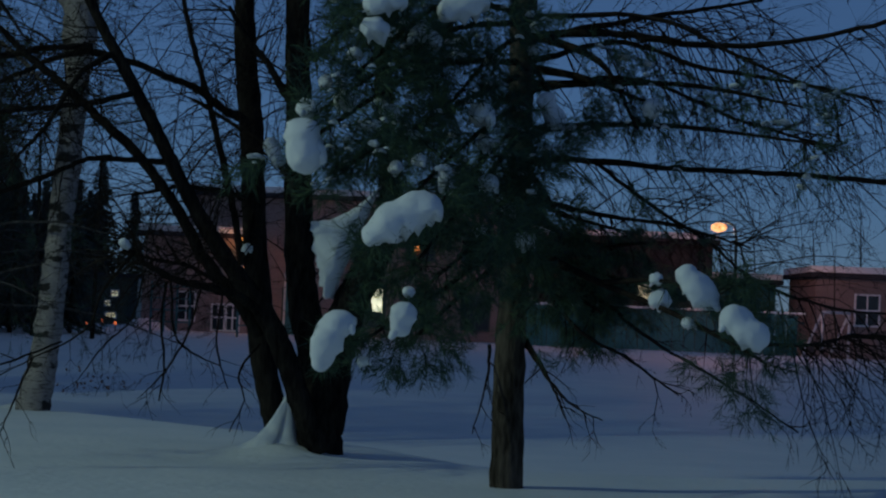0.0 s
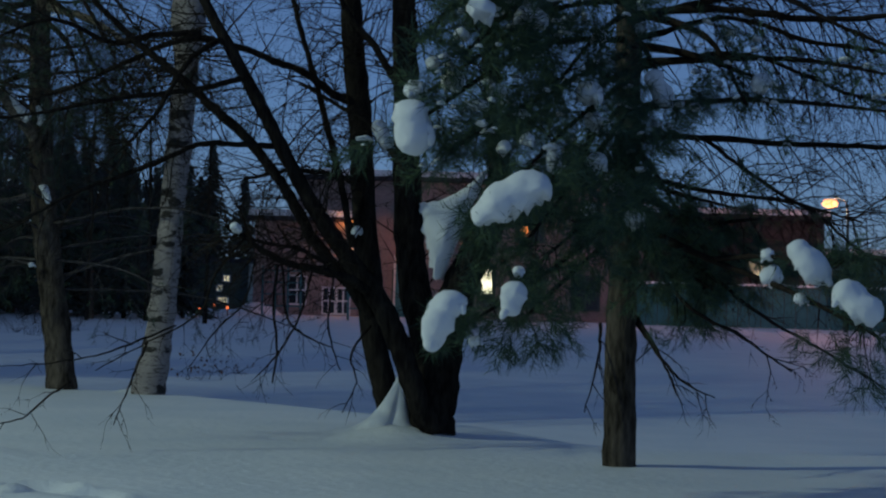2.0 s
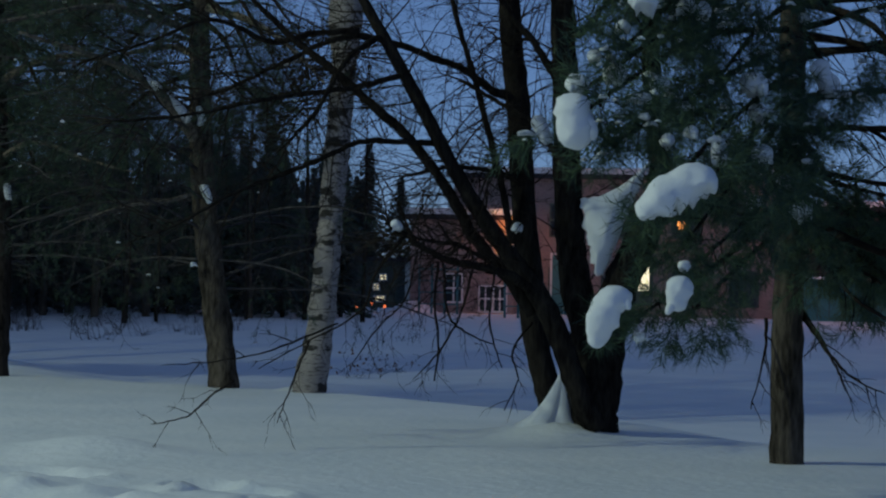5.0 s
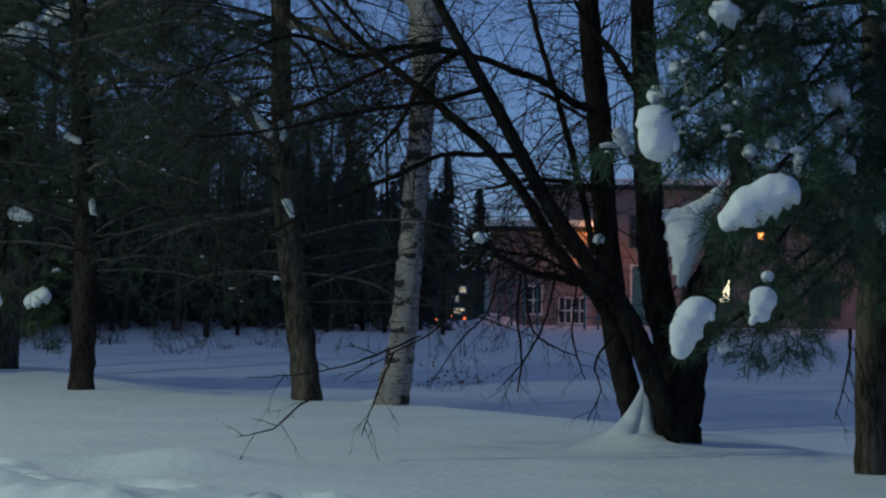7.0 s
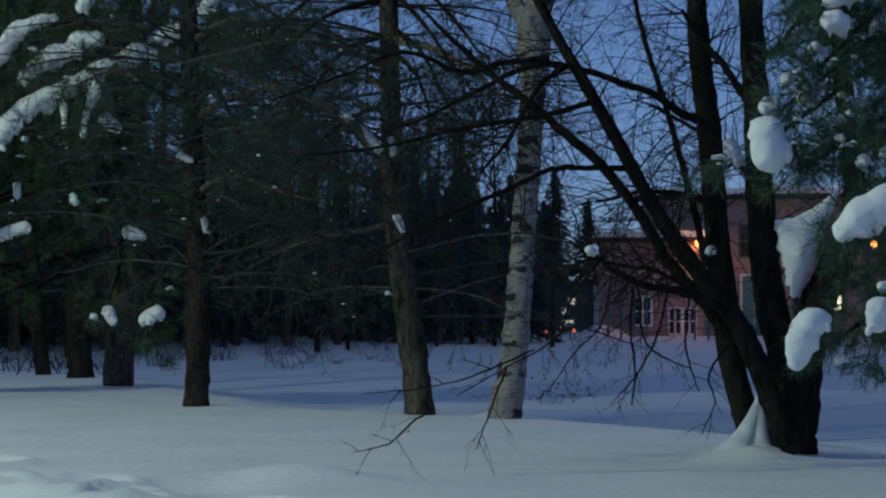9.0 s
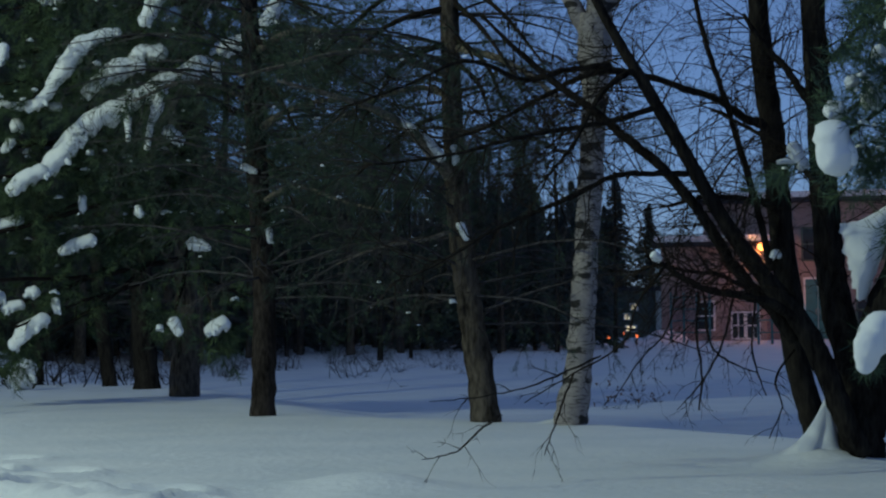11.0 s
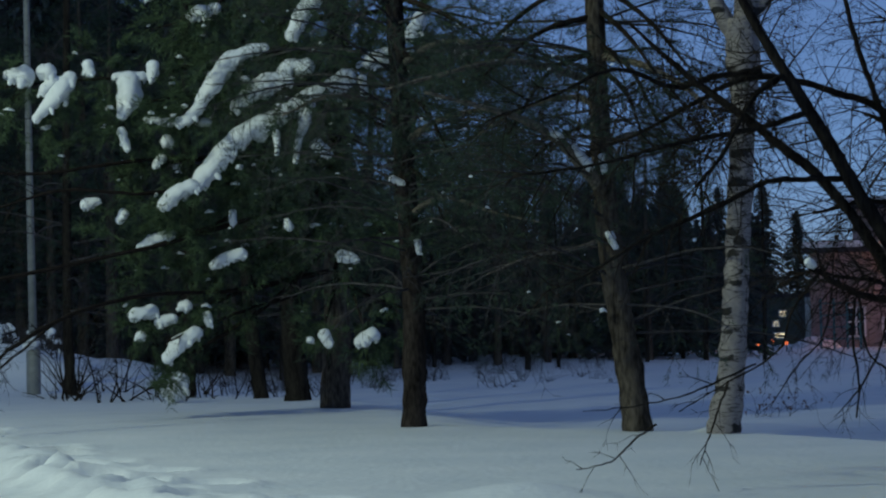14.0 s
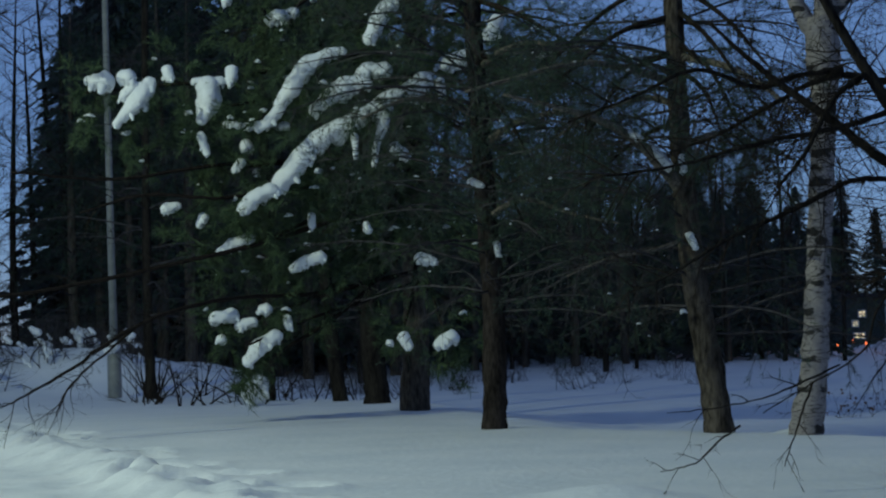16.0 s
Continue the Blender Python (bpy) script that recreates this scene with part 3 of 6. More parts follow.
    for k, path in enumerate(dead):
        line = smooth_line(path, 7)
        g = Geo()
        rough_tube(g, line, rng, 6, 0.08, 0.006)
        part("dead_limb", shift(g, PINE_AT), TWIG_BARK, pine, "bare dead limb with drooping twigs")
        long = k not in (6, 7, 13)
        hang = k in (5, 12)
        sprout(twigs, line, rng, 8 if hang else 42 if long else 5, 0.35 if hang else 0.92 if long else 0.3, 0.0065, 2 if long else 1, 0.16, 0.72, 4, None, 0.12, (1.1, 0, -0.75))
    clumps = [
        [(-0.87, 12.57, 2.24, 0.12), (-0.84, 12.57, 2.12, 0.113)], [(-0.86, 12.67, 2.43, 0.062)], [(-0.39, 12.09, 1.65, 0.079), (-0.28, 12.1, 1.74, 0.119), (-0.11, 12.1, 1.81, 0.109)],
        [(-0.56, 11.99, 1.13, 0.095), (-0.63, 11.98, 1.05, 0.098), (-0.66, 11.98, 0.92, 0.059)], [(-0.21, 12.1, 1.21, 0.076), (-0.22, 12.1, 1.14, 0.066)], [(-0.19, 12.2, 1.34, 0.033)],
        [(-0.46, 12.89, 2.94, 0.081)], [(-0.48, 12.89, 3.1, 0.077), (-0.34, 12.9, 3.12, 0.07)], [(-0.2, 13.2, 2.99, 0.068), (-0.12, 13.2, 2.94, 0.065)], [(-0.02, 13.3, 3.13, 0.083), (0.16, 13.3, 3.19, 0.08)],
        [(0.28, 13.8, 2.93, 0.049)], [(0.56, 14.19, 3.04, 0.039)], [(0.65, 13.88, 2.67, 0.064), (0.72, 13.88, 2.54, 0.068)], [(0.21, 13.6, 2.51, 0.082)],
        [(-0.01, 12.8, 2.1, 0.045), (0.01, 12.8, 1.99, 0.045)], [(-0.17, 12.8, 2.16, 0.045)], [(0.27, 13.4, 2.07, 0.062)], [(0.54, 13.59, 1.72, 0.07)],
        [(0.41, 13.79, 1.93, 0.041), (0.5, 13.79, 1.9, 0.041)], [(-0.53, 12.79, 2.36, 0.035), (-0.44, 12.79, 2.36, 0.035)], [(-0.37, 12.99, 2.47, 0.06)], [(-0.64, 12.88, 2.52, 0.07)],
        [(1.29, 11.13, 1.46, 0.076), (1.37, 11.12, 1.37, 0.092)], [(1.49, 10.8, 1.25, 0.08), (1.59, 10.78, 1.17, 0.092)], [(1.23, 11.74, 1.34, 0.064)], [(1.32, 11.12, 1.22, 0.031)],
        [(1.21, 11.74, 1.46, 0.039)], [(1.39, 14.13, 2.67, 0.07)], [(0.95, 14.17, 2.51, 0.035)], [(-0.6, 12.99, 2.82, 0.043)], [(-0.77, 12.88, 2.63, 0.039)],
        [(0.24, 13.6, 1.78, 0.044)], [(0.25, 13.6, 2.35, 0.056)], [(-0.31, 12.7, 2.1, 0.042)], [(-0.43, 11.99, 0.93, 0.033)],
    ]
    for path in clumps:
        nest(needles, [(x, y - (0.2 if r > 0.075 else 0.05), z, r) for x, y, z, r in path], rng, 0.11, 0.0028)
    tagged(part("twig_growth", shift(twigs, PINE_AT), TWIG_BARK, pine), kind="stuff")
    part("crown", shift(needles, PINE_AT), NEEDLES, pine, "dark green needles")
    dust = Geo()
    dusting(dust, near_ends, 170, 0.012, 0.042, rng)
    tagged(part("snow_dusting", shift(dust, PINE_AT), SNOW, pine, "small pats of snow among the needles"), kind="stuff")
    for path in clumps:
        near = 0.26 if max(p[3] for p in path) > 0.075 else 0.06
        path = [(x, y - near, z, r * 0.95) for x, y, z, r in path]
        snow_clump(path, PINE_SNOW, SOFT, rng, fingers=1 if near > 0.1 else None)


front_pine()


def snow_drift(apex, lean, reach, depth, label, seed, curve=1.5):
    """A concave flare of snow blown against a trunk; apex is its highest point."""
    x, y, z = apex
    foot = ground_height(x, y) - 0.05
    h = z - foot
    g = Geo()
    n, m = 36, 16
    for i in range(m + 1):
        f = i / m
        for k in range(n):
            a = 6.2832 * k / n
            ca, sa = math.cos(a), math.sin(a)
            r = 0.03 + f * (reach * (1.3 if ca < 0 else 0.6) * abs(ca) + depth * abs(sa) * 0.9)
            r *= 1 + 0.12 * noise.noise((ca * 1.4 + seed, sa * 1.4, f * 1.2))
            px, py = r * ca + lean * f, r * sa
            lie = ground_height(x + px, y + py) - foot - 0.02
            top = lie + (h - lie) * (1 - f) ** curve + 0.012 * noise.noise((ca * 2 + seed, sa * 2, f * 4))
            g.v.append((px, py, top - (0.08 if i == m else 0)))
    for i in range(m):
        for k in range(n):
            a, b = i * n + k, i * n + (k + 1) % n
            g.f.append((a, a + n, b + n, b))
    ob = new("snow_drift", g.mesh("snow_drift", SNOW))
    ob.location = (x, y, foot)
    return tagged(ob, label, "snow", "snow at the tree feet")


# ---- multi-stemmed bare tree ----
CLUMP_AT = (-0.95, 17.05, 0)
clump = thing("multi_stemmed_tree", CLUMP_AT, "bare dark multi-stemmed tree rising out of one snow-drifted stool", "tree")


def fork_snow(label):
    """A three-cornered slab of snow wedged between two stems, pointed below and hollow along its top."""
    g = Geo()
    n, m = 18, 22
    for back in (0, 1):
        for j in range(m + 1):
            v = j / m
            for i in range(n + 1):
                u = i / n
                top = 1.94 + 0.05 * u + 0.29 * u ** 2.2
                left, right = -0.955 - 0.145 * v ** 0.7, -0.90 + 0.37 * v ** 1.1
                x = left + (right - left) * u
                z = 1.31 + (top - 1.31) * v
                edge = (max(0.0, math.sin(math.pi * u)) ** 0.5) * (max(0.0, math.sin(math.pi * min(1.0, 0.06 + v * 0.93))) ** 0.4)
                lump = noise.noise((x * 5, 2.0, z * 5)) * 0.5 + noise.noise((x * 13, 4.0, z * 13)) * 0.25
                y = 17.34 if back else 17.08 + 0.10 * u - 0.09 * edge - 0.07 * lump * edge
                jag = 0.035 * noise.noise((x * 22, z * 22, 1.0)) * (1 - 0.6 * edge)
                g.v.append((x + jag, y, z + jag))
    k, size = n + 1, (n + 1) * (m + 1)
    for j in range(m):
        for i in range(n):
            a = j * k + i
            g.f.append((a, a + 1, a + k + 1, a + k))
            g.f.append((size + a, size + a + k, size + a + k + 1, size + a + 1))
    for j in range(m):
        for i, flip in ((0, True), (n, False)):
            a, b = j * k + i, (j + 1) * k + i
            q = (a, b, b + size, a + size)
            g.f.append(q if flip is False else q[::-1])
    for i in range(n):
        a, b = i, m * k + i
        g.f.append((a + 1, a, a + size, a + size + 1))
        g.f.append((b, b + 1, b + size + 1, b + size))
    base = (-0.9, 17.1, 1.6)
    ob = new("snow_clump", shift(g, base).mesh("snow_clump", SNOW))
    ob.location = base
    tagged(ob, label, "snow", "snow in the tree fork")


def bare_clump():
    rng = random.Random(5)
    twigs = Geo()
    stems = [
        [(-0.98, 17.3, -0.19, 0.235), (-0.98, 17.3, 0.06, 0.205), (-0.97, 17.3, 0.37, 0.185), (-1.02, 17.4, 0.74, 0.15), (-1.15, 17.59, 1.2, 0.134), (-1.22, 17.68, 1.68, 0.125), (-1.27, 17.78, 2.41, 0.116), (-1.3, 17.88, 3.14, 0.112), (-1.34, 17.98, 3.64, 0.107), (-1.46, 18.27, 6.68, 0.074), (-1.62, 18.66, 10.39, 0.02)],
        [(-1.38, 18.47, -0.1, 0.125), (-1.43, 18.47, 0.25, 0.12), (-1.56, 18.46, 0.75, 0.115), (-1.62, 18.45, 1.3, 0.115), (-1.69, 18.45, 1.95, 0.11), (-1.74, 18.44, 2.7, 0.108), (-1.82, 18.44, 3.4, 0.1), (-1.86, 18.43, 4, 0.095), (-1.98, 18.42, 6.73, 0.07), (-2.12, 18.4, 9.77, 0.02)],
        [(-0.95, 17.1, 0.07, 0.102), (-1.09, 16.99, 0.38, 0.097), (-1.24, 16.98, 0.79, 0.092), (-1.41, 16.97, 1.13, 0.087), (-1.67, 16.94, 1.47, 0.078), (-1.88, 16.92, 1.76, 0.069), (-2.13, 16.89, 2.17, 0.062), (-2.33, 16.87, 2.54, 0.058), (-2.55, 16.84, 2.94, 0.053), (-2.73, 16.81, 3.26, 0.048), (-2.92, 16.77, 3.6, 0.041), (-3.54, 16.66, 4.83, 0.018)],
        [(-0.92, 17.3, 0.2, 0.16), (-0.87, 17.28, 0.75, 0.165), (-0.78, 17.24, 1.2, 0.152), (-0.64, 17.21, 1.52, 0.14), (-0.5, 17.21, 1.84, 0.118), (-0.46, 17.31, 2.2, 0.1), (-0.52, 17.51, 2.75, 0.085), (-0.58, 17.71, 3.61, 0.075), (-0.63, 18.11, 6.13, 0.044), (-0.62, 18.11, 8.11, 0.015)],
    ]
    for path in stems:
        line = smooth_line(path, 7)
        g = Geo()
        rough_tube(g, line, rng, 14, 0.07)
        part("stem", shift(g, CLUMP_AT), DARK_BARK, clump)
        sprout(twigs, line, rng, 34, 0.9, 0.010, 2, 0.06, 0.9, 5, None, 0.36)
    limbs = [
        [(-1.47, 17.06, 0.99, 0.06), (-1.72, 17.04, 1.33, 0.056), (-1.96, 17.01, 1.6, 0.051), (-2.12, 16.99, 1.88, 0.049), (-2.31, 16.97, 2.17, 0.044), (-2.55, 16.94, 2.45, 0.042), (-2.78, 16.9, 2.65, 0.039), (-3.11, 16.84, 2.94, 0.035), (-3.48, 16.77, 3.23, 0.028), (-3.98, 16.66, 3.72, 0.014)],
        [(-1.77, 18.34, 1.59, 0.035), (-1.85, 18.23, 2.03, 0.032), (-1.95, 18.12, 2.47, 0.03), (-2.08, 18.01, 2.95, 0.027), (-2.2, 17.99, 3.34, 0.025), (-2.31, 17.98, 3.73, 0.022), (-2.5, 17.95, 4.62, 0.012)],
        [(-1.74, 18.44, 2.87, 0.045), (-1.95, 18.22, 2.93, 0.04), (-2.2, 17.99, 3.1, 0.034), (-2.44, 17.76, 3.17, 0.032), (-2.77, 17.61, 3.28, 0.029), (-3.04, 17.47, 3.32, 0.031), (-3.3, 17.32, 3.24, 0.024), (-3.64, 17.14, 3.04, 0.019), (-4.03, 16.96, 2.82, 0.014), (-4.4, 16.76, 2.68, 0.009)],
        [(-2.3, 16.87, 2.37, 0.03), (-2.61, 16.72, 2.37, 0.025), (-2.86, 16.58, 2.35, 0.023), (-3.2, 16.42, 2.18, 0.023), (-3.52, 16.25, 2.03, 0.018), (-3.8, 16.08, 1.89, 0.016), (-4.19, 15.88, 1.64, 0.011), (-4.54, 15.68, 1.47, 0.007)],
        [(-1.41, 16.97, 1.13, 0.046), (-1.61, 16.65, 1.29, 0.038), (-1.8, 16.33, 1.35, 0.033), (-2.03, 16, 1.4, 0.028), (-2.22, 15.77, 1.5, 0.024), (-2.34, 15.65, 1.59, 0.019), (-2.47, 15.53, 1.67, 0.011)],
        [(-1.25, 17.88, 2.9, 0.044), (-1.43, 17.87, 3.09, 0.036), (-1.58, 17.86, 3.33, 0.032), (-1.75, 17.84, 3.52, 0.027), (-1.93, 17.82, 3.81, 0.017)],
        [(-1.25, 17.68, 2.26, 0.038), (-1.44, 17.67, 2.45, 0.029), (-1.59, 17.75, 2.64, 0.024), (-1.85, 17.83, 2.79, 0.019), (-2.21, 17.89, 2.99, 0.015)],
        [(-1.78, 16.53, 1.4, 0.02), (-1.99, 16.31, 1.52, 0.018), (-2.19, 16.18, 1.55, 0.015), (-2.4, 16.05, 1.59, 0.009)],
        [(-2.55, 16.84, 2.93, 0.028), (-2.87, 16.58, 2.8, 0.023), (-3.23, 16.31, 2.72, 0.02), (-3.58, 16.03, 2.63, 0.018), (-4.11, 15.8, 2.49, 0.013), (-4.7, 15.53, 2.41, 0.009)],
        [(-3, 17.27, 3.34, 0.031), (-3.33, 17, 3.28, 0.026), (-3.65, 16.73, 3.18, 0.021), (-4.06, 16.43, 3.32, 0.016), (-4.52, 16.11, 3.09, 0.011), (-4.96, 15.77, 2.89, 0.007)],
        [(-1.68, 18.45, 2.15, 0.028), (-1.96, 18.02, 2.22, 0.022), (-2.26, 17.68, 2.22, 0.019), (-2.6, 17.33, 2.12, 0.012)],
        [(-1.26, 17.88, 3.34, 0.029), (-1.04, 17.69, 3.51, 0.022), (-0.85, 17.6, 3.79, 0.014)],
        [(-2.73, 16.81, 3.24, 0.028), (-2.95, 16.47, 3.01, 0.023), (-3.17, 16.22, 2.54, 0.018), (-3.34, 15.98, 2.29, 0.011)],
        [(-2.81, 15.47, 0.91, 0.013), (-3.06, 15.22, 0.78, 0.013), (-3.28, 15.07, 0.69, 0.01), (-3.61, 14.9, 0.62, 0.008), (-3.96, 14.7, 0.59, 0.004)],
    ]
    for k, path in enumerate(limbs):
        line = smooth_line(path if k != 13 else [(x, y, z, r * 0.65) for x, y, z, r in path], 7)
        g = Geo()
        rough_tube(g, line, rng, 7, 0.08, 0.006)
        part("limb", shift(g, CLUMP_AT), DARK_BARK, clump)
        sprout(twigs, line, rng, 30 if k != 13 else 5, 0.85 if k != 13 else 0.25, 0.007, 2 if k != 13 else 1, 0.12, 0.85, 4, None, 0.12)
    # long hanging whips
    whips = [
        [(-2.11, 15.89, 1.39, 0.017), (-2.12, 15.78, 1.09, 0.015), (-2.07, 15.69, 0.75, 0.013), (-2.08, 15.59, 0.49, 0.009)],
        [(-2.09, 15.99, 1.4, 0.015), (-2.03, 15.9, 1.01, 0.013), (-1.89, 15.81, 0.86, 0.011), (-1.65, 15.84, 0.76, 0.006)],
        [(-1.88, 16.22, 1.36, 0.015), (-1.95, 16.11, 1.01, 0.013), (-2.1, 15.99, 0.7, 0.011), (-2.29, 15.86, 0.48, 0.004)],
        [(-2.34, 15.65, 1.58, 0.015), (-2.53, 15.52, 1.3, 0.013), (-2.63, 15.4, 1, 0.011), (-2.98, 15.24, 0.78, 0.008), (-3.32, 15.07, 0.57, 0.006)],
        [(-1.53, 17.66, 0.91, 0.017), (-1.67, 17.45, 0.67, 0.014), (-1.61, 17.35, 0.44, 0.009), (-1.71, 17.24, 0.18, 0.007)],
        [(-1.72, 16.34, 1.32, 0.013), (-1.74, 16.23, 0.92, 0.011), (-1.63, 16.14, 0.58, 0.007)],
        [(-2.26, 15.76, 1.43, 0.011), (-2.33, 15.65, 1.09, 0.009), (-2.52, 15.52, 0.87, 0.009), (-2.7, 15.39, 0.57, 0.004)],
        [(-2.98, 15.24, 0.78, 0.013), (-3.07, 15.12, 0.49, 0.01), (-3.16, 15, 0.18, 0.006)],
        [(-3.36, 14.44, 0.51, 0.012), (-3.5, 14.3, 0.39, 0.01), (-3.63, 14.17, 0.26, 0.008), (-3.87, 14.11, 0.2, 0.004)],
    ]
    for path in whips:
        line = smooth_line([(x, y, z, r * 0.75) for x, y, z, r in path], 6)
        g = Geo()
        rough_tube(g, line, rng, 5, 0.08, 0.005)
        part("whip", shift(g, CLUMP_AT), TWIG_BARK, clump, "thin hanging twig")
        sprout(twigs, line, rng, 6, 0.28, 0.004, 1, 0.3, 0.8, 3, None, 0.2)
    tagged(part("twig_growth", shift(twigs, CLUMP_AT), TWIG_BARK, clump), kind="stuff")
    label = "smooth snow packed in the fork of a bare tree"
    fork_snow(label)
    snow_drift((-1.23, 17.26, 0.5), -0.13, 0.42, 0.2, "snow drifted high against the stems of a bare tree", 4, 4.2)
    snow_clump([(-1.5, 17.66, 2.61, 0.062), (-1.44, 17.67, 2.47, 0.058)], "snow in the tree fork", label, rng)
    snow_clump([(-2.4, 15.54, 1.66, 0.034), (-2.37, 15.55, 1.64, 0.03)], "snow in the tree fork", label, rng)
    snow_clump([(-1.72, 18.24, 1.73, 0.04)], "snow in the tree fork", label, rng)


bare_clump()

# ---- birch ----
BIRCH_AT = (-4.35, 22.46, 0)


def birch_tree():
    rng = random.Random(8)
    tree = thing("birch_tree", BIRCH_AT, "leaning birch with peeling white and black bark", "tree")
    line = trunk_part(tree, BIRCH_AT, [(-4.43, 22.75, -0.35, 0.228), (-4.42, 22.75, -0, 0.196), (-4.31, 22.77, 0.72, 0.158), (-4.25, 22.78, 1.48, 0.145), (-4.21, 22.79, 2.11, 0.139), (-4.16, 22.8, 2.75, 0.139), (-4.11, 22.81, 3.7, 0.145), (-4.1, 22.81, 4.27, 0.19), (-4.1, 22.81, 4.59, 0.19), (-4.03, 22.82, 5.04, 0.139), (-3.96, 22.83, 10.43, 0.082), (-3.98, 22.83, 15.62, 0.025)], rng, BIRCH_BARK)
    twigs = Geo()
    for path in [
        [(-4.13, 22.81, 4.34, 0.107), (-4.3, 22.77, 4.65, 0.095), (-4.43, 22.75, 5.16, 0.082), (-4.68, 22.7, 7.85, 0.044), (-4.83, 22.67, 9.77, 0.016)],
        [(-4.02, 22.82, 4.66, 0.095), (-3.77, 22.87, 4.91, 0.076), (-3.53, 22.9, 5.42, 0.063), (-3.05, 22.97, 7.85, 0.025)],
        [(-4.15, 22.8, 3.51, 0.028), (-4.41, 22.55, 3.68, 0.022), (-4.68, 22.29, 3.59, 0.012)],
    ]:
        ln = smooth_line(path, 6)
        g = Geo()
        rough_tube(g, ln, rng, 9, 0.06)
        part("limb", shift(g, BIRCH_AT), BIRCH_BARK, tree)
        sprout(twigs, ln, rng, 14, 0.9, 0.008, 2, 0.2, 0.8, 4, None, 0.2)
    sprout(twigs, line, rng, 20, 1.0, 0.009, 2, 0.1, 0.9, 4, None, 0.55)
    tagged(part("twig_growth", shift(twigs, BIRCH_AT), TWIG_BARK, tree), kind="stuff")
    snow_drift((-4.6, 23.05, 0.07), -0.04, 0.26, 0.2, "snow banked against the foot of a birch", 9)


birch_tree()

# ---- pines on the bank ----


def bank_pine(at, trunk, limbs, label, seed, side_twigs, needle_share, top, reach, mat=NEEDLES, twig_len=1.0, snow=(), count=26, zlo=1.2, bark=PINE_BARK, green=()):
    """A pine with dead twiggy lower branches and a sparse needled crown."""
    rng = random.Random(seed)
    tree = thing("pine_tree", at, label, "tree")
    line = trunk_part(tree, at, trunk, rng, bark)
    twigs, needles = Geo(), Geo()
    for path in green:
        bough(tree, at, path, rng, needles, twigs, 10, 0.62, 2, 0.3, 0.10, 14, 0.0042, 0.2, 1, 0.2)
    tips = []
    for path in limbs:
        ln = smooth_line(path, 7)
        g = Geo()
        rough_tube(g, ln, rng, 7, 0.08)
        part("limb", shift(g, at), LAMPLIT_LIMB_BARK, tree)
        sprout(twigs, ln, rng, side_twigs, twig_len, 0.008, 2, 0.12, 0.85, 4, tips, 0.15)
    for k in range(count):
        z = zlo + (top - zlo) * (k + rng.random()) / count
        a = rng.uniform(0, 6.283)
        c = min(line, key=lambda p: abs(p[2] - z))
        r = reach * rng.uniform(0.5, 1.0) * (1.0 if z < top * 0.7 else (top - z) / (top * 0.3) + 0.15)
        d = Vector((math.cos(a), math.sin(a), rng.uniform(-0.1, 0.35)))
        p0 = Vector(c[:3])
        p1 = p0 + d * r * 0.55
        p2 = p0 + d * r + Vector((0, 0, -0.12 * r))
        ln = smooth_line([(*p0, 0.018), (*p1, 0.013), (*p2, 0.005)], 5)
        g = Geo()
        rough_tube(g, ln, rng, 5, 0.08, 0.01)
        part("branch", shift(g, at), FROST_LIT_TWIG, tree)
        sprout(twigs, ln, rng, 9, 0.55, 0.006, 2, 0.12, 0.85, 3, tips, 0.2)
    for p, d in tips:
        if rng.random() < needle_share * (0.5 if p.z < 2.5 else 1.0):
            shoot(needles, p, d, rng, 0.16, 12, 0.075, 0.0032)
    tagged(part("twig_growth", shift(twigs, at), FROST_LIT_TWIG, tree), kind="stuff")
    if needles.f:
        part("crown", shift(needles, at), mat, tree, "dark green needles")
    dust = Geo()
    if limbs:
        dusting(dust, [t for t in tips if t[0].z < 6.0], 26, 0.010, 0.022, rng)
        tagged(part("snow_dusting", shift(dust, at), SNOW, tree, "small pats of snow among the twigs"), kind="stuff")
    for path in snow:
        snow_clump(path, "snow clumps on the bank pines", "small pad of snow caught on a pine branch", rng, 0.7, 14, 4)


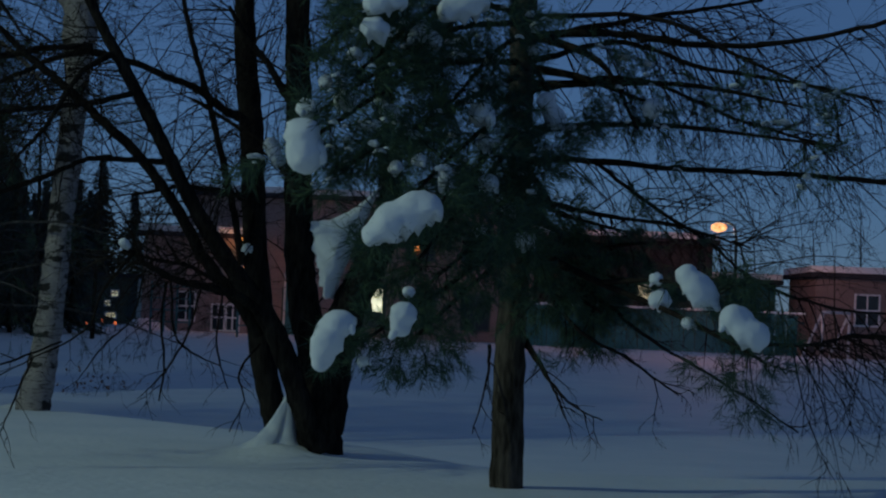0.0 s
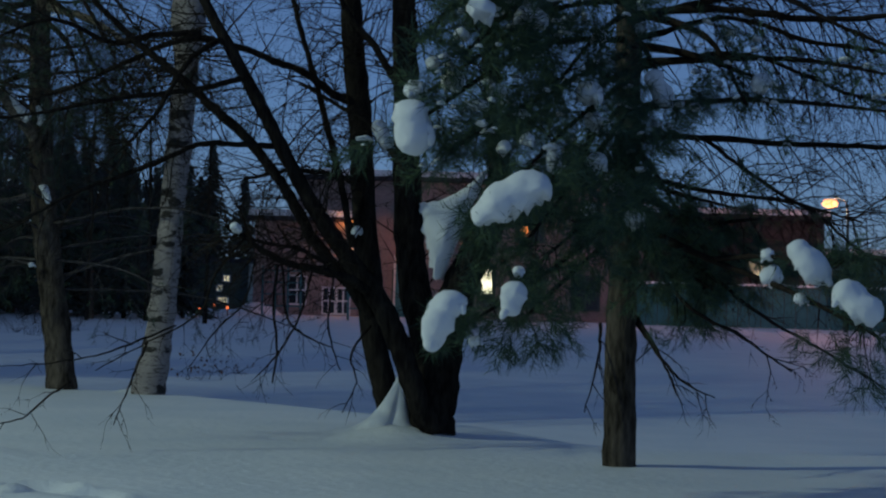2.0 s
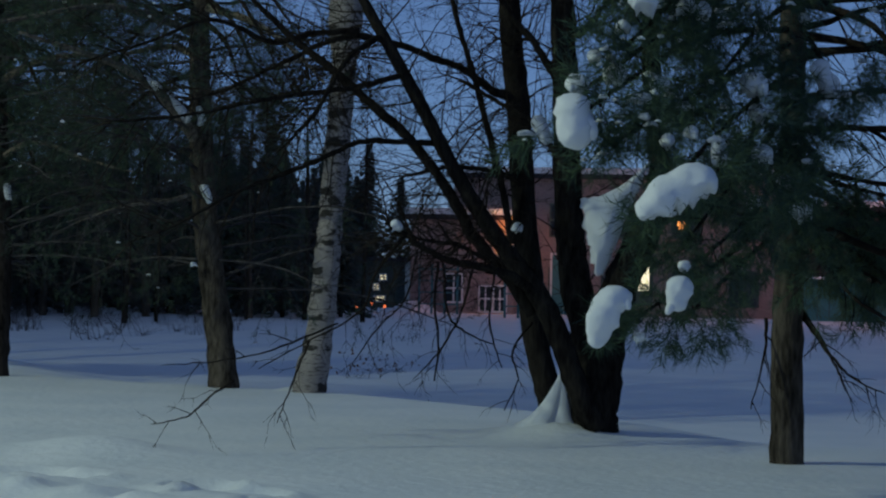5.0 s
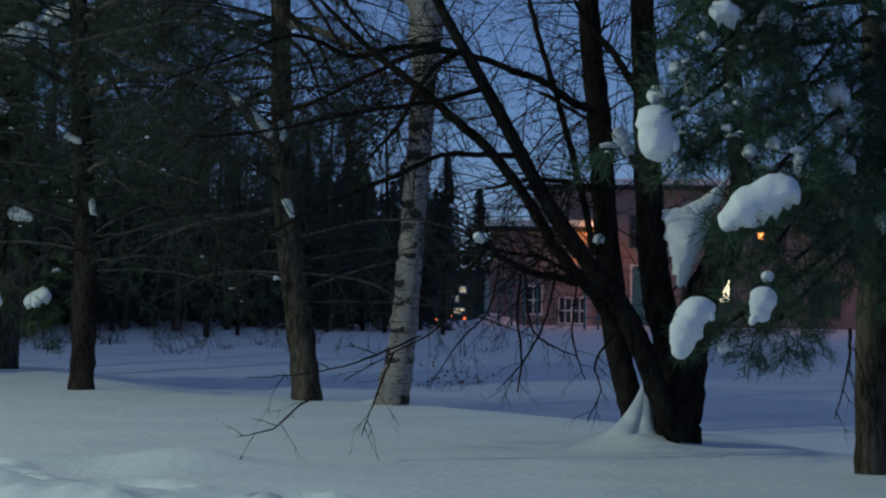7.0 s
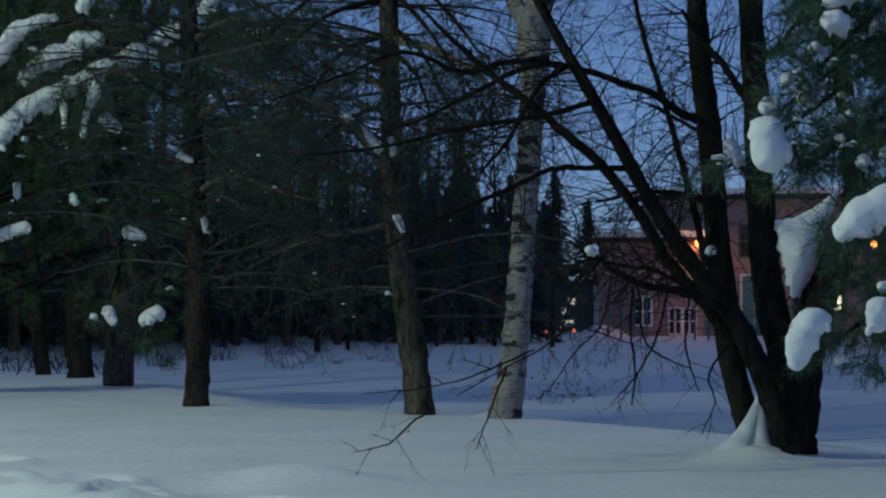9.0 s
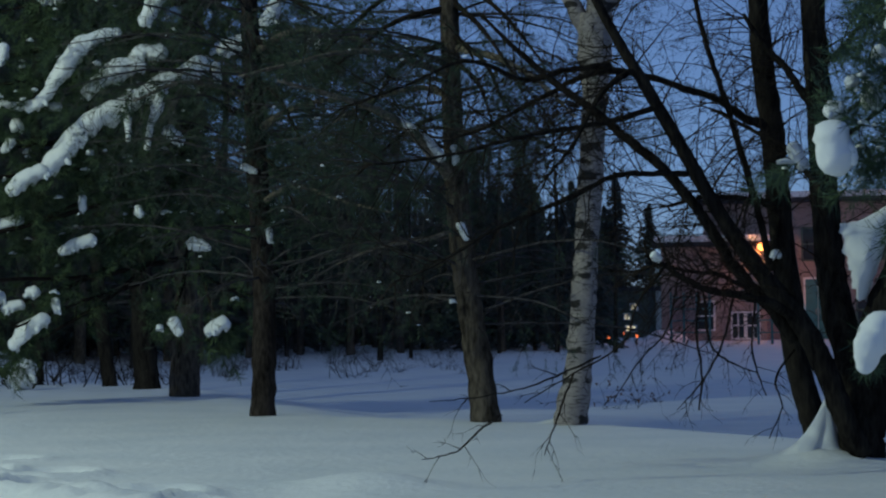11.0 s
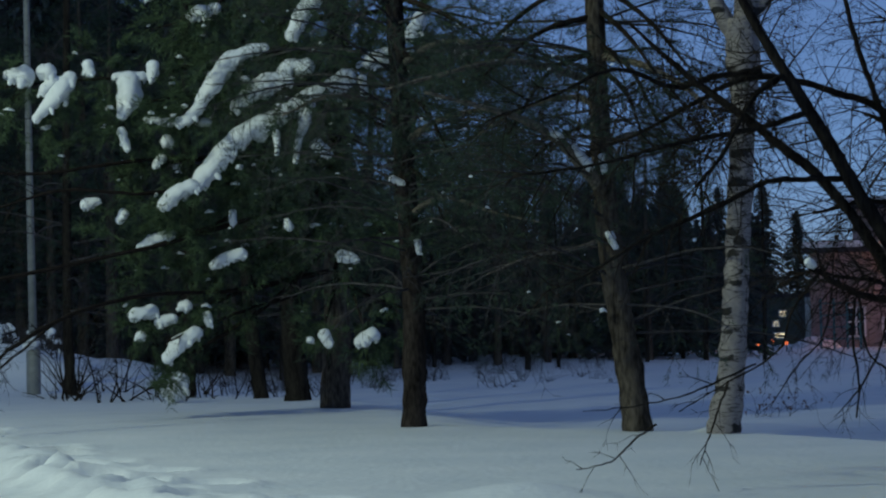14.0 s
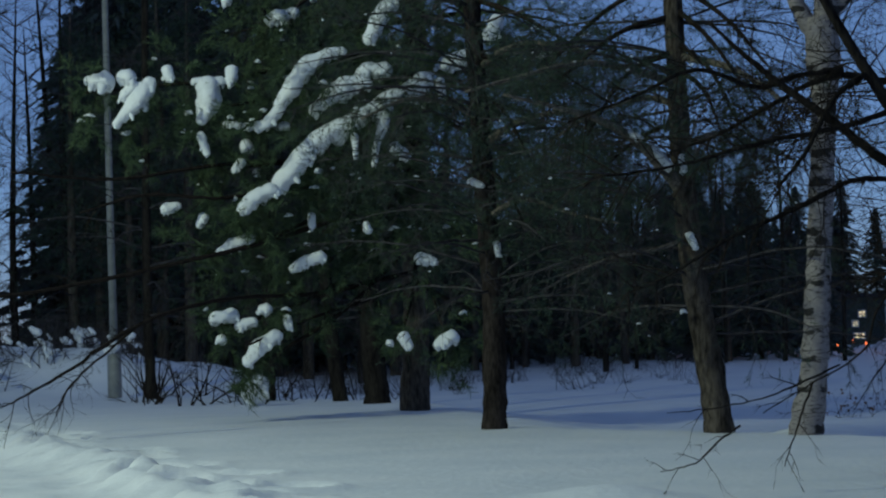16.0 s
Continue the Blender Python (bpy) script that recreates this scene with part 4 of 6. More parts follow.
bank_pine((-5.57, 23.52, 0), [(-5.45, 23.15, -0.27, 0.188), (-5.48, 23.14, 0.02, 0.175), (-5.57, 23.12, 0.83, 0.156), (-5.69, 23.09, 1.67, 0.143), (-5.76, 23.07, 2.44, 0.136), (-5.81, 23.06, 3.42, 0.123), (-5.84, 23.05, 4.72, 0.11), (-5.93, 23.03, 9.97, 0.071), (-6.01, 23.01, 14.62, 0.026)], [
    [(-5.79, 23.07, 2.77, 0.084), (-5.93, 22.83, 3, 0.077), (-6.16, 22.45, 3.33, 0.057), (-6.48, 22.05, 3.55, 0.044), (-6.81, 21.64, 3.66, 0.031), (-7.3, 21.17, 3.8, 0.015)],
    [(-5.82, 23.06, 4, 0.058), (-6.29, 22.52, 4.17, 0.045), (-6.73, 21.98, 4.19, 0.034), (-7.19, 21.41, 4.01, 0.025), (-7.66, 20.93, 3.83, 0.012)],
    [(-5.82, 23.06, 4.33, 0.052), (-5.24, 22.79, 4.16, 0.038), (-4.72, 22.49, 3.86, 0.028), (-4.23, 22.28, 3.4, 0.015)],
    [(-5.82, 23.06, 3.74, 0.045), (-6.25, 23.36, 3.91, 0.033), (-6.93, 23.59, 3.81, 0.027), (-7.62, 23.8, 3.5, 0.014)],
    [(-5.81, 23.06, 3.29, 0.039), (-5.47, 23.55, 3.46, 0.03), (-5.03, 24.06, 3.31, 0.02), (-4.71, 24.53, 3.14, 0.01)],
    [(-5.76, 23.07, 2.25, 0.032), (-6.02, 22.6, 2.1, 0.022), (-6.4, 22.08, 2.01, 0.016), (-6.79, 21.65, 1.81, 0.009)],
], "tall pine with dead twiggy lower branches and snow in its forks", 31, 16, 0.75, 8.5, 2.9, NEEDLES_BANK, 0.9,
    [[(-6.04, 22.59, 3.28, 0.041), (-5.85, 22.64, 3.03, 0.057)], [(-5.74, 22.82, 3.14, 0.045), (-5.72, 22.83, 3, 0.045)], [(-5.68, 22.84, 2.25, 0.051), (-5.62, 22.85, 2.12, 0.039)], [(-6.35, 22.3, 3.48, 0.038), (-6.11, 22.37, 3.35, 0.044)], [(-5.79, 22.86, 1.4, 0.029)]], 100, 1.1, PINE_BARK, [
        [(-5.83, 23.05, 4.9, 0.04), (-5.4, 22.8, 4.5, 0.028), (-5.0, 22.6, 3.95, 0.016), (-4.75, 22.5, 3.45, 0.008)],
        [(-5.83, 23.05, 4.5, 0.038), (-5.35, 22.7, 4.1, 0.026), (-5.0, 22.4, 3.5, 0.015), (-4.65, 22.2, 3.15, 0.008)],
        [(-5.83, 23.05, 5.2, 0.04), (-5.2, 22.9, 4.7, 0.028), (-4.7, 22.7, 4.1, 0.015)],
        [(-5.82, 23.05, 4.2, 0.036), (-5.4, 22.6, 3.85, 0.024), (-5.15, 22.3, 3.3, 0.012)],
        [(-5.83, 23.05, 4.8, 0.04), (-6.4, 22.7, 4.6, 0.028), (-7.0, 22.4, 4.1, 0.015)],
        [(-5.83, 23.05, 4.4, 0.04), (-6.3, 22.6, 4.1, 0.028), (-6.7, 22.3, 3.4, 0.015)],
        [(-5.83, 23.05, 5.3, 0.04), (-6.6, 22.9, 4.9, 0.028), (-7.3, 22.8, 4.3, 0.015)],
        [(-5.8, 23.06, 3.6, 0.034), (-6.3, 22.8, 3.35, 0.022), (-6.9, 22.6, 2.8, 0.012)],
    ])
bank_pine((-8.51, 24.11, 0), [(-8.58, 24.32, -0.27, 0.176), (-8.58, 24.32, -0.01, 0.162), (-8.57, 24.33, 0.77, 0.148), (-8.56, 24.33, 1.6, 0.141), (-8.62, 24.31, 2.86, 0.127), (-8.68, 24.29, 4.25, 0.116), (-8.73, 24.27, 5.65, 0.105), (-8.84, 24.23, 10.58, 0.07), (-8.92, 24.2, 14.85, 0.028)], [
    [(-8.66, 24.3, 3.55, 0.049), (-8.07, 24.08, 3.81, 0.035), (-7.36, 23.88, 3.85, 0.027), (-6.63, 23.78, 3.56, 0.013)],
    [(-8.66, 24.29, 3.9, 0.049), (-8.9, 23.78, 4.06, 0.035), (-9.26, 23.22, 4.06, 0.027), (-9.63, 22.74, 3.81, 0.013)],
    [(-8.62, 24.31, 2.65, 0.042), (-8.05, 24.08, 2.84, 0.031), (-7.35, 23.88, 2.62, 0.02), (-6.77, 23.84, 2.48, 0.01)],
    [(-8.69, 24.29, 4.53, 0.049), (-8.01, 24.09, 4.77, 0.035), (-7.18, 23.93, 4.6, 0.024), (-6.51, 23.81, 4.37, 0.013)],
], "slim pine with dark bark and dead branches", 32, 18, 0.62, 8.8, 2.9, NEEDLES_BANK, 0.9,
    [[(-8.71, 24.06, 3.1, 0.049), (-8.6, 24.1, 3.04, 0.042)], [(-8.46, 24.21, 2.31, 0.042), (-8.44, 24.21, 2.18, 0.035)]], 110, 1.3, SLIM_BARK, [
        [(-8.67, 24.29, 4.7, 0.04), (-8.1, 24.0, 4.5, 0.028), (-7.5, 23.8, 4.0, 0.015)],
        [(-8.66, 24.29, 4.2, 0.04), (-8.2, 23.8, 3.95, 0.028), (-7.8, 23.6, 3.3, 0.015)],
        [(-8.64, 24.3, 3.3, 0.034), (-8.2, 23.9, 3.0, 0.022), (-7.9, 23.7, 2.45, 0.012)],
        [(-8.67, 24.29, 5.4, 0.04), (-8.0, 24.1, 5.1, 0.028), (-7.2, 24.0, 4.6, 0.015)],
    ])

# ---- snow-laden pine and the dark trunks beside it ----
SNOWY_AT = (-11.98, 30.39, 0)


def snowy_pine():
    rng = random.Random(44)
    tree = thing("pine_tree", SNOWY_AT, "large pine whose sweeping boughs are loaded with fresh snow", "tree")
    trunk_part(tree, SNOWY_AT, [(-12.27, 31.11, -0.3, 0.265), (-12.26, 31.12, 0.03, 0.246), (-12.23, 31.13, 1.15, 0.21), (-12.2, 31.14, 2.61, 0.192), (-12.15, 31.16, 4.43, 0.183), (-12.11, 31.17, 6.26, 0.173), (-12.01, 31.21, 12.72, 0.11), (-11.93, 31.24, 17.38, 0.037)], rng)
    needles, twigs = Geo(), Geo()
    living = [
        [(-11.9, 30.7, 6.03, 0.072), (-11.41, 29.29, 5.29, 0.052), (-11.49, 28.18, 4.58, 0.042), (-11.92, 27.46, 4.05, 0.037), (-12.69, 27.13, 3.37, 0.029), (-13.21, 26.88, 2.97, 0.016)],
        [(-11.87, 30.71, 7.12, 0.072), (-11.48, 28.72, 6.25, 0.042), (-11.48, 27.65, 5.44, 0.033), (-11.9, 27.47, 5.24, 0.029), (-12.32, 27.29, 4.92, 0.025), (-12.89, 27.03, 4.23, 0.016)],
        [(-11.9, 30.7, 6.21, 0.063), (-11.59, 28.68, 5.06, 0.038), (-11.61, 27.59, 4.7, 0.029), (-12.29, 27.3, 4.39, 0.016)],
        [(-11.88, 30.71, 6.75, 0.072), (-12.99, 29.18, 5.65, 0.044), (-13.68, 27.76, 5.11, 0.034), (-14.34, 26.87, 4.97, 0.025), (-15.17, 25.85, 4.8, 0.016)],
        [(-11.9, 30.7, 6.03, 0.063), (-13.01, 29.17, 5.03, 0.039), (-13.84, 27.69, 4.68, 0.025), (-13.99, 27.05, 4.22, 0.017)],
        [(-11.92, 30.69, 5.12, 0.063), (-12.71, 29.3, 4.15, 0.039), (-13.25, 27.97, 3.83, 0.025), (-13.63, 27.23, 3.71, 0.012)],
        [(-11.94, 30.69, 4.21, 0.054), (-12.53, 28.83, 3.24, 0.034), (-13.27, 27.96, 2.73, 0.025), (-13.85, 27.23, 2.52, 0.013)],
        [(-11.96, 30.68, 3.58, 0.054), (-12.23, 28.96, 2.72, 0.034), (-12.67, 28.23, 2.25, 0.025), (-12.89, 27.69, 2.12, 0.013)],
        [(-11.97, 30.68, 3.13, 0.054), (-12.56, 28.82, 2.04, 0.034), (-13.37, 27.91, 1.55, 0.025), (-13.95, 27.19, 1.4, 0.013)],
        [(-11.98, 30.67, 2.77, 0.054), (-12.41, 28.89, 1.69, 0.034), (-13.15, 28.01, 1.04, 0.025), (-13.44, 27.43, 0.77, 0.013)],
        [(-11.98, 30.67, 2.77, 0.054), (-11.46, 29.8, 2.02, 0.035), (-10.97, 28.92, 1.4, 0.021), (-10.64, 28.61, 1.06, 0.013)],
        [(-11.98, 30.67, 2.59, 0.045), (-11.71, 29.71, 1.85, 0.031), (-11.48, 28.72, 1.33, 0.017)],
        [(-11.91, 30.7, 5.48, 0.063), (-11.05, 29.95, 5.25, 0.039), (-10.31, 29.15, 5.24, 0.021)],
        [(-11.87, 30.71, 7.3, 0.063), (-11.02, 29.96, 6.39, 0.039), (-10.06, 29.24, 5.7, 0.025), (-9.38, 29.04, 5.29, 0.017)],
        [(-11.86, 30.72, 7.66, 0.063), (-12.65, 29.33, 6.79, 0.039), (-13.05, 28.06, 6.03, 0.021), (-13.28, 27.95, 5.86, 0.017)],
        [(-11.93, 30.69, 4.76, 0.063), (-12.23, 29.5, 3.79, 0.039), (-12.34, 28.37, 2.96, 0.021)],
        [(-11.94, 30.69, 4.3, 0.063), (-11.92, 29.62, 3.34, 0.039), (-11.92, 28.55, 2.69, 0.021)],
        [(-11.91, 30.7, 5.66, 0.063), (-12.38, 29.44, 4.49, 0.039), (-12.64, 28.24, 3.47, 0.021)],
        [(-11.89, 30.71, 6.57, 0.063), (-12.51, 29.39, 5.9, 0.039), (-13.06, 28.05, 5.35, 0.021)],
        [(-11.95, 30.68, 3.85, 0.063), (-11.43, 29.81, 3.24, 0.035), (-10.75, 29.42, 2.67, 0.017)],
        [(-11.89, 30.71, 6.39, 0.063), (-10.79, 30.04, 5.86, 0.039), (-9.42, 29.44, 5.42, 0.021)],
        [(-11.93, 30.69, 4.94, 0.063), (-11.07, 29.94, 4.46, 0.035), (-10.17, 29.41, 4.02, 0.017)],
        [(-11.91, 30.7, 5.75, 0.063), (-10.89, 30.01, 5.07, 0.035), (-9.99, 29.47, 4.61, 0.017)],
    ]
    for path in living:
        low = path[-1][2] < 1.45
        bough(tree, SNOWY_AT, path, rng, needles, twigs, 8 if low else 18, 0.42 if low else 0.8, 4, 0.1 if low else 0.22, 0.14, 13, 0.006, 0.55 if low else 0.15, 1, 0.24)
    for path in [
        [(-11.96, 30.68, 3.58, 0.049), (-12.65, 28.24, 2.88, 0.038), (-13.44, 26.77, 2.48, 0.033), (-14.38, 25.15, 2.11, 0.028), (-15.16, 23.52, 1.86, 0.019), (-15.61, 22.63, 1.73, 0.011)],
        [(-11.94, 30.69, 4.3, 0.04), (-12.83, 28.7, 3.85, 0.034), (-13.48, 27.3, 3.81, 0.029), (-14.6, 25.6, 3.52, 0.024), (-15.28, 24.03, 3.55, 0.016)],
        [(-12.64, 28.24, 3.47, 0.03), (-13.42, 26.78, 3.26, 0.025), (-14.19, 25.82, 3.29, 0.024), (-14.76, 24.93, 3.01, 0.012)],
        [(-11.99, 30.67, 2.23, 0.045), (-12.67, 28.23, 1.87, 0.034), (-13.01, 25.86, 1.78, 0.028), (-13.34, 24.01, 1.46, 0.026), (-13.6, 22.71, 0.92, 0.022), (-13.88, 21.96, 0.57, 0.014), (-14.11, 21.81, 0.46, 0.007)],
        [(-12, 30.67, 2.05, 0.04), (-12.44, 29.41, 1.74, 0.035), (-12.68, 28.22, 1.53, 0.025), (-13.17, 26.9, 1.14, 0.016)],
        [(-13.34, 24.01, 1.46, 0.019), (-13.61, 23.28, 0.98, 0.015), (-13.67, 22.67, 0.64, 0.014), (-13.64, 22.34, 0.34, 0.007)],
        [(-12, 30.67, 2.05, 0.04), (-11.15, 30.45, 1.66, 0.031), (-10.32, 30.2, 1.46, 0.017)],
    ]:
        line = smooth_line(path, 7)
        g = Geo()
        rough_tube(g, line, rng, 6, 0.08, 0.01)
        part("dead_limb", shift(g, SNOWY_AT), TWIG_BARK, tree, "bare dead limb with thin twigs")
        sprout(twigs, line, rng, 14, 0.7, 0.008, 2, 0.15, 0.8, 3, None, 0.2)
    near_ends = list(twigs.ends)
    for h in (6.2, 7.0, 7.8, 8.6, 9.4, 10.2):
        for a in (0.2, 1.4, 2.7, 3.9, 5.1):
            a += h
            reach = 3.0 - 0.28 * (h - 6)
            c = Vector((SNOWY_AT[0], SNOWY_AT[1], h))
            e = c + Vector((math.cos(a) * reach, math.sin(a) * reach, -0.3))
            bough(tree, SNOWY_AT, [(*c, 0.05), (*((c + e) / 2 + Vector((0, 0, 0.2))), 0.03), (*e, 0.01)], rng, needles, twigs, 7, 0.8, 1, 0.2, 0.14, 12, 0.009, 0.2, 1, 0.28)
    pillows = [
        [(-10.82, 28.12, 4.87, 0.156), (-11.23, 27.75, 4.59, 0.139), (-11.61, 27.59, 4.35, 0.139), (-12, 27.43, 4.13, 0.147), (-12.3, 27.3, 3.91, 0.163), (-12.53, 27.2, 3.61, 0.163), (-12.72, 27.11, 3.37, 0.139)],
        [(-12.76, 26.98, 3.32, 0.122), (-12.98, 26.88, 3.21, 0.122), (-13.13, 26.81, 3.05, 0.098)], [(-11.16, 27.77, 6.01, 0.123), (-11.32, 27.71, 5.77, 0.139), (-11.47, 27.65, 5.49, 0.106)],
        [(-11.83, 27.5, 5.31, 0.074), (-12.08, 27.39, 5.25, 0.106), (-12.31, 27.29, 5.09, 0.147), (-12.51, 27.21, 4.8, 0.139), (-12.66, 27.14, 4.56, 0.098)], [(-12.66, 27.14, 4.52, 0.09), (-12.83, 27.06, 4.3, 0.09), (-12.96, 27, 4.22, 0.065)],
        [(-11.29, 27.72, 5.02, 0.147), (-11.48, 27.64, 5.04, 0.123), (-11.6, 27.6, 4.95, 0.106)], [(-11.53, 27.63, 4.86, 0.106), (-11.83, 27.5, 4.79, 0.172), (-11.98, 27.44, 4.67, 0.147), (-12.21, 27.34, 4.47, 0.106)],
        [(-13.45, 26.98, 4.31, 0.058), (-13.2, 27.11, 4.28, 0.062), (-12.97, 27.21, 4.3, 0.074), (-12.68, 27.35, 4.27, 0.074)], [(-11.66, 27.46, 4.08, 0.057), (-11.65, 27.47, 3.77, 0.037)], [(-11.23, 27.64, 4.47, 0.106), (-11.28, 27.62, 4.23, 0.09), (-11.37, 27.58, 3.93, 0.057), (-11.41, 27.57, 3.66, 0.041)],
        [(-15.11, 25.99, 4.95, 0.098), (-14.94, 26.09, 4.93, 0.18)], [(-14.66, 26.25, 4.98, 0.139)], [(-14.38, 26.4, 4.90, 0.12), (-14.46, 26.34, 4.76, 0.17), (-14.62, 26.26, 4.54, 0.13), (-14.8, 26.18, 4.32, 0.06)], [(-14.68, 26.22, 4.72, 0.09), (-14.56, 26.26, 4.86, 0.1)], [(-14.15, 26.52, 5.1, 0.082), (-14.12, 26.53, 4.99, 0.082)],
        [(-13.73, 26.96, 4.86, 0.19), (-13.73, 26.96, 4.65, 0.19), (-13.81, 26.92, 4.4, 0.099)], [(-13.41, 27.11, 5.1, 0.099), (-13.43, 27.11, 4.95, 0.091)], [(-13.83, 26.91, 4.16, 0.074), (-13.76, 26.94, 3.91, 0.058)], [(-13.89, 26.88, 4.94, 0.074), (-13.56, 27.04, 4.94, 0.083)],
        [(-13.32, 27.38, 2.67, 0.108), (-13.55, 27.27, 2.57, 0.108), (-13.72, 27.19, 2.5, 0.042)], [(-12.43, 27.9, 2.37, 0.108), (-12.62, 27.81, 2.31, 0.108), (-12.79, 27.74, 2.22, 0.075)], [(-10.68, 28.6, 1.14, 0.133), (-10.84, 28.54, 1.05, 0.1)], [(-11.33, 28.35, 1.18, 0.092), (-11.27, 28.37, 1.04, 0.075)],
        [(-11.52, 28.28, 1.1, 0.058)], [(-13.83, 27.24, 1.51, 0.108), (-13.61, 27.35, 1.56, 0.117)], [(-13.5, 27.41, 1.41, 0.108), (-13.34, 27.48, 1.45, 0.083)], [(-13.76, 27.28, 1.21, 0.075)], [(-13.18, 27.56, 1.63, 0.1)], [(-12.89, 27.69, 1.49, 0.075), (-12.86, 27.71, 1.37, 0.058)],
        [(-13.01, 27.52, 1.23, 0.125), (-13.2, 27.44, 1.09, 0.133), (-13.36, 27.36, 0.89, 0.108)], [(-14.52, 27.12, 3.15, 0.101), (-14.38, 27.19, 3.18, 0.067)], [(-14, 27.27, 3, 0.084), (-14.05, 27.25, 2.9, 0.067)], [(-12.53, 27.85, 2.99, 0.058), (-12.53, 27.85, 2.84, 0.058)], [(-11.8, 28.16, 2.84, 0.058), (-11.77, 28.18, 2.76, 0.067)],
        [(-13.05, 28.06, 5.98, 0.144), (-13.19, 28, 5.93, 0.101)], [(-12.89, 28.13, 6.04, 0.093)], [(-10.72, 28.79, 5.2, 0.143), (-10.4, 28.91, 5.28, 0.151), (-10.16, 28.99, 5.3, 0.101)], [(-10.74, 28.57, 4.91, 0.075), (-10.71, 28.58, 4.67, 0.058)], [(-9.99, 29.05, 5.84, 0.109), (-10.09, 29.01, 5.59, 0.126)],
        [(-9.44, 29.23, 5.33, 0.126), (-9.24, 29.29, 5.31, 0.076)], [(-13.41, 27.34, 3.79, 0.083), (-13.49, 27.3, 3.67, 0.058)], [(-13.29, 27.29, 4.01, 0.099)], [(-11.31, 28.14, 3.94, 0.108), (-11.16, 28.2, 3.81, 0.083)], [(-9.96, 28, 3.41, 0.089), (-9.87, 28.03, 3.28, 0.073)],
        [(-11.22, 28.82, 2.33, 0.101), (-11.02, 28.9, 2.28, 0.068)], [(-13.77, 27.72, 6.23, 0.084)],
    ]
    for path in pillows:
        nest(needles, [(x + 0.07, y - 0.15, z, r) for x, y, z, r in path], rng, 0.15, 0.0055, 14, 0.1)
    tagged(part("twig_growth", shift(twigs, SNOWY_AT), TWIG_BARK, tree), kind="stuff")
    part("crown", shift(needles, SNOWY_AT), NEEDLES_WARM, tree, "olive green needles")
    dust = Geo()
    dusting(dust, near_ends, 170, 0.02, 0.065, rng)
    tagged(part("snow_dusting", shift(dust, SNOWY_AT), SNOW, tree, "small pats of snow among the needles"), kind="stuff")
    group = "snow on the sweeping boughs"
    label = "long pillow of snow lying along a pine bough"
    for path in pillows:
        snow_clump([(x + 0.07, y - 0.22, z + 0.005, r * 0.92) for x, y, z, r in path], group, label, rng)
    snow_clump([(-16.49, 34.19, 0.38, 0.186), (-16.54, 34.17, 0.22, 0.238)], "snow at the tree feet", "small snow heap on a stump", rng)


snowy_pine()


def dark_trunk(t_label, at, spec, seed, needled=0.25):
    bank_pine(at, spec, [], t_label, seed, 6, needled, 7.5, 2.6, NEEDLES_BANK, 0.8, (), 26, 1.2, DARK_BARK)


dark_trunk("old pine with a thick dark trunk", (-14.82, 35.81, 0), [(-14.32, 34.6, -0.26, 0.266), (-14.33, 34.6, 0.06, 0.235), (-14.39, 34.57, 1.16, 0.204), (-14.42, 34.56, 2.78, 0.194), (-14.44, 34.55, 4.82, 0.184), (-14.43, 34.56, 6.87, 0.163), (-14.37, 34.58, 13.04, 0.082), (-14.34, 34.59, 16.15, 0.031)], 51)
dark_trunk("leaning pine with a thin dark trunk", (-16.5, 37.98, 0), [(-15.69, 36.19, -0.22, 0.172), (-15.73, 36.18, 0.06, 0.151), (-15.85, 36.13, 1.17, 0.129), (-15.95, 36.08, 2.88, 0.118), (-15.98, 36.07, 5.02, 0.108), (-16, 36.06, 7.17, 0.097), (-15.99, 36.07, 12.57, 0.043)], 52)
dark_trunk("slender pine in the shade of its neighbours", (-19.3, 40.66, 0), [(-17.79, 37.44, -0.26, 0.136), (-17.79, 37.45, 0.13, 0.124), (-17.79, 37.45, 1.86, 0.113), (-17.79, 37.44, 5.22, 0.102), (-17.75, 37.46, 10.85, 0.057)], 53)
dark_trunk("slender dark pine at the wood's edge", (-24.39, 44.8, 0), [(-21.04, 38.6, -0.14, 0.132), (-21.05, 38.59, 0.17, 0.12), (-21.09, 38.57, 1.76, 0.102), (-21.07, 38.58, 4.85, 0.09), (-21.03, 38.61, 8.44, 0.072)], 54)

# ---- lamp post ----
POLE_AT = (-22.62, 39.84, 0)


def lamp_post():
    post = thing("lamp_post", POLE_AT, "grey galvanised lamp post with a wider sleeved base", "lamp post")
    lo, hi = Geo(), Geo()
    r = 0.155
    lo.tube([(0, 0, -0.3), (0, 0, 0.15), (0, 0, 1.02), (0, 0, 1.06)], [r, r, r * 0.97, r * 0.75], 16)
    hi.tube([(0, 0, 1.05), (-0.03, 0, 4.0), (-0.07, 0, 10.6), (-0.07, -0.3, 10.9), (-0.07, -1.0, 11.0)], [0.088, 0.078, 0.06, 0.05, 0.045], 14)
    part("sleeve", lo, GREY_STEEL, post)
    part("shaft", hi, GREY_STEEL, post)
    head = Geo()
    head.tube([(-0.07, -0.9, 11.0), (-0.07, -1.1, 11.02), (-0.07, -1.5, 11.0), (-0.07, -1.6, 10.98)], [0.05, 0.13, 0.12, 0.04], 10)
    part("lamp_head", head, GREY_STEEL, post)
    x, y, z = POLE_AT
    snow_clump([(x - 0.06, y - 0.12, z + 1.08, 0.13), (x + 0.05, y - 0.14, z + 1.13, 0.14)], "snow on the post", "cap of snow on the sleeve of a lamp post", random.Random(3))


lamp_post()

# ---- wood behind ----


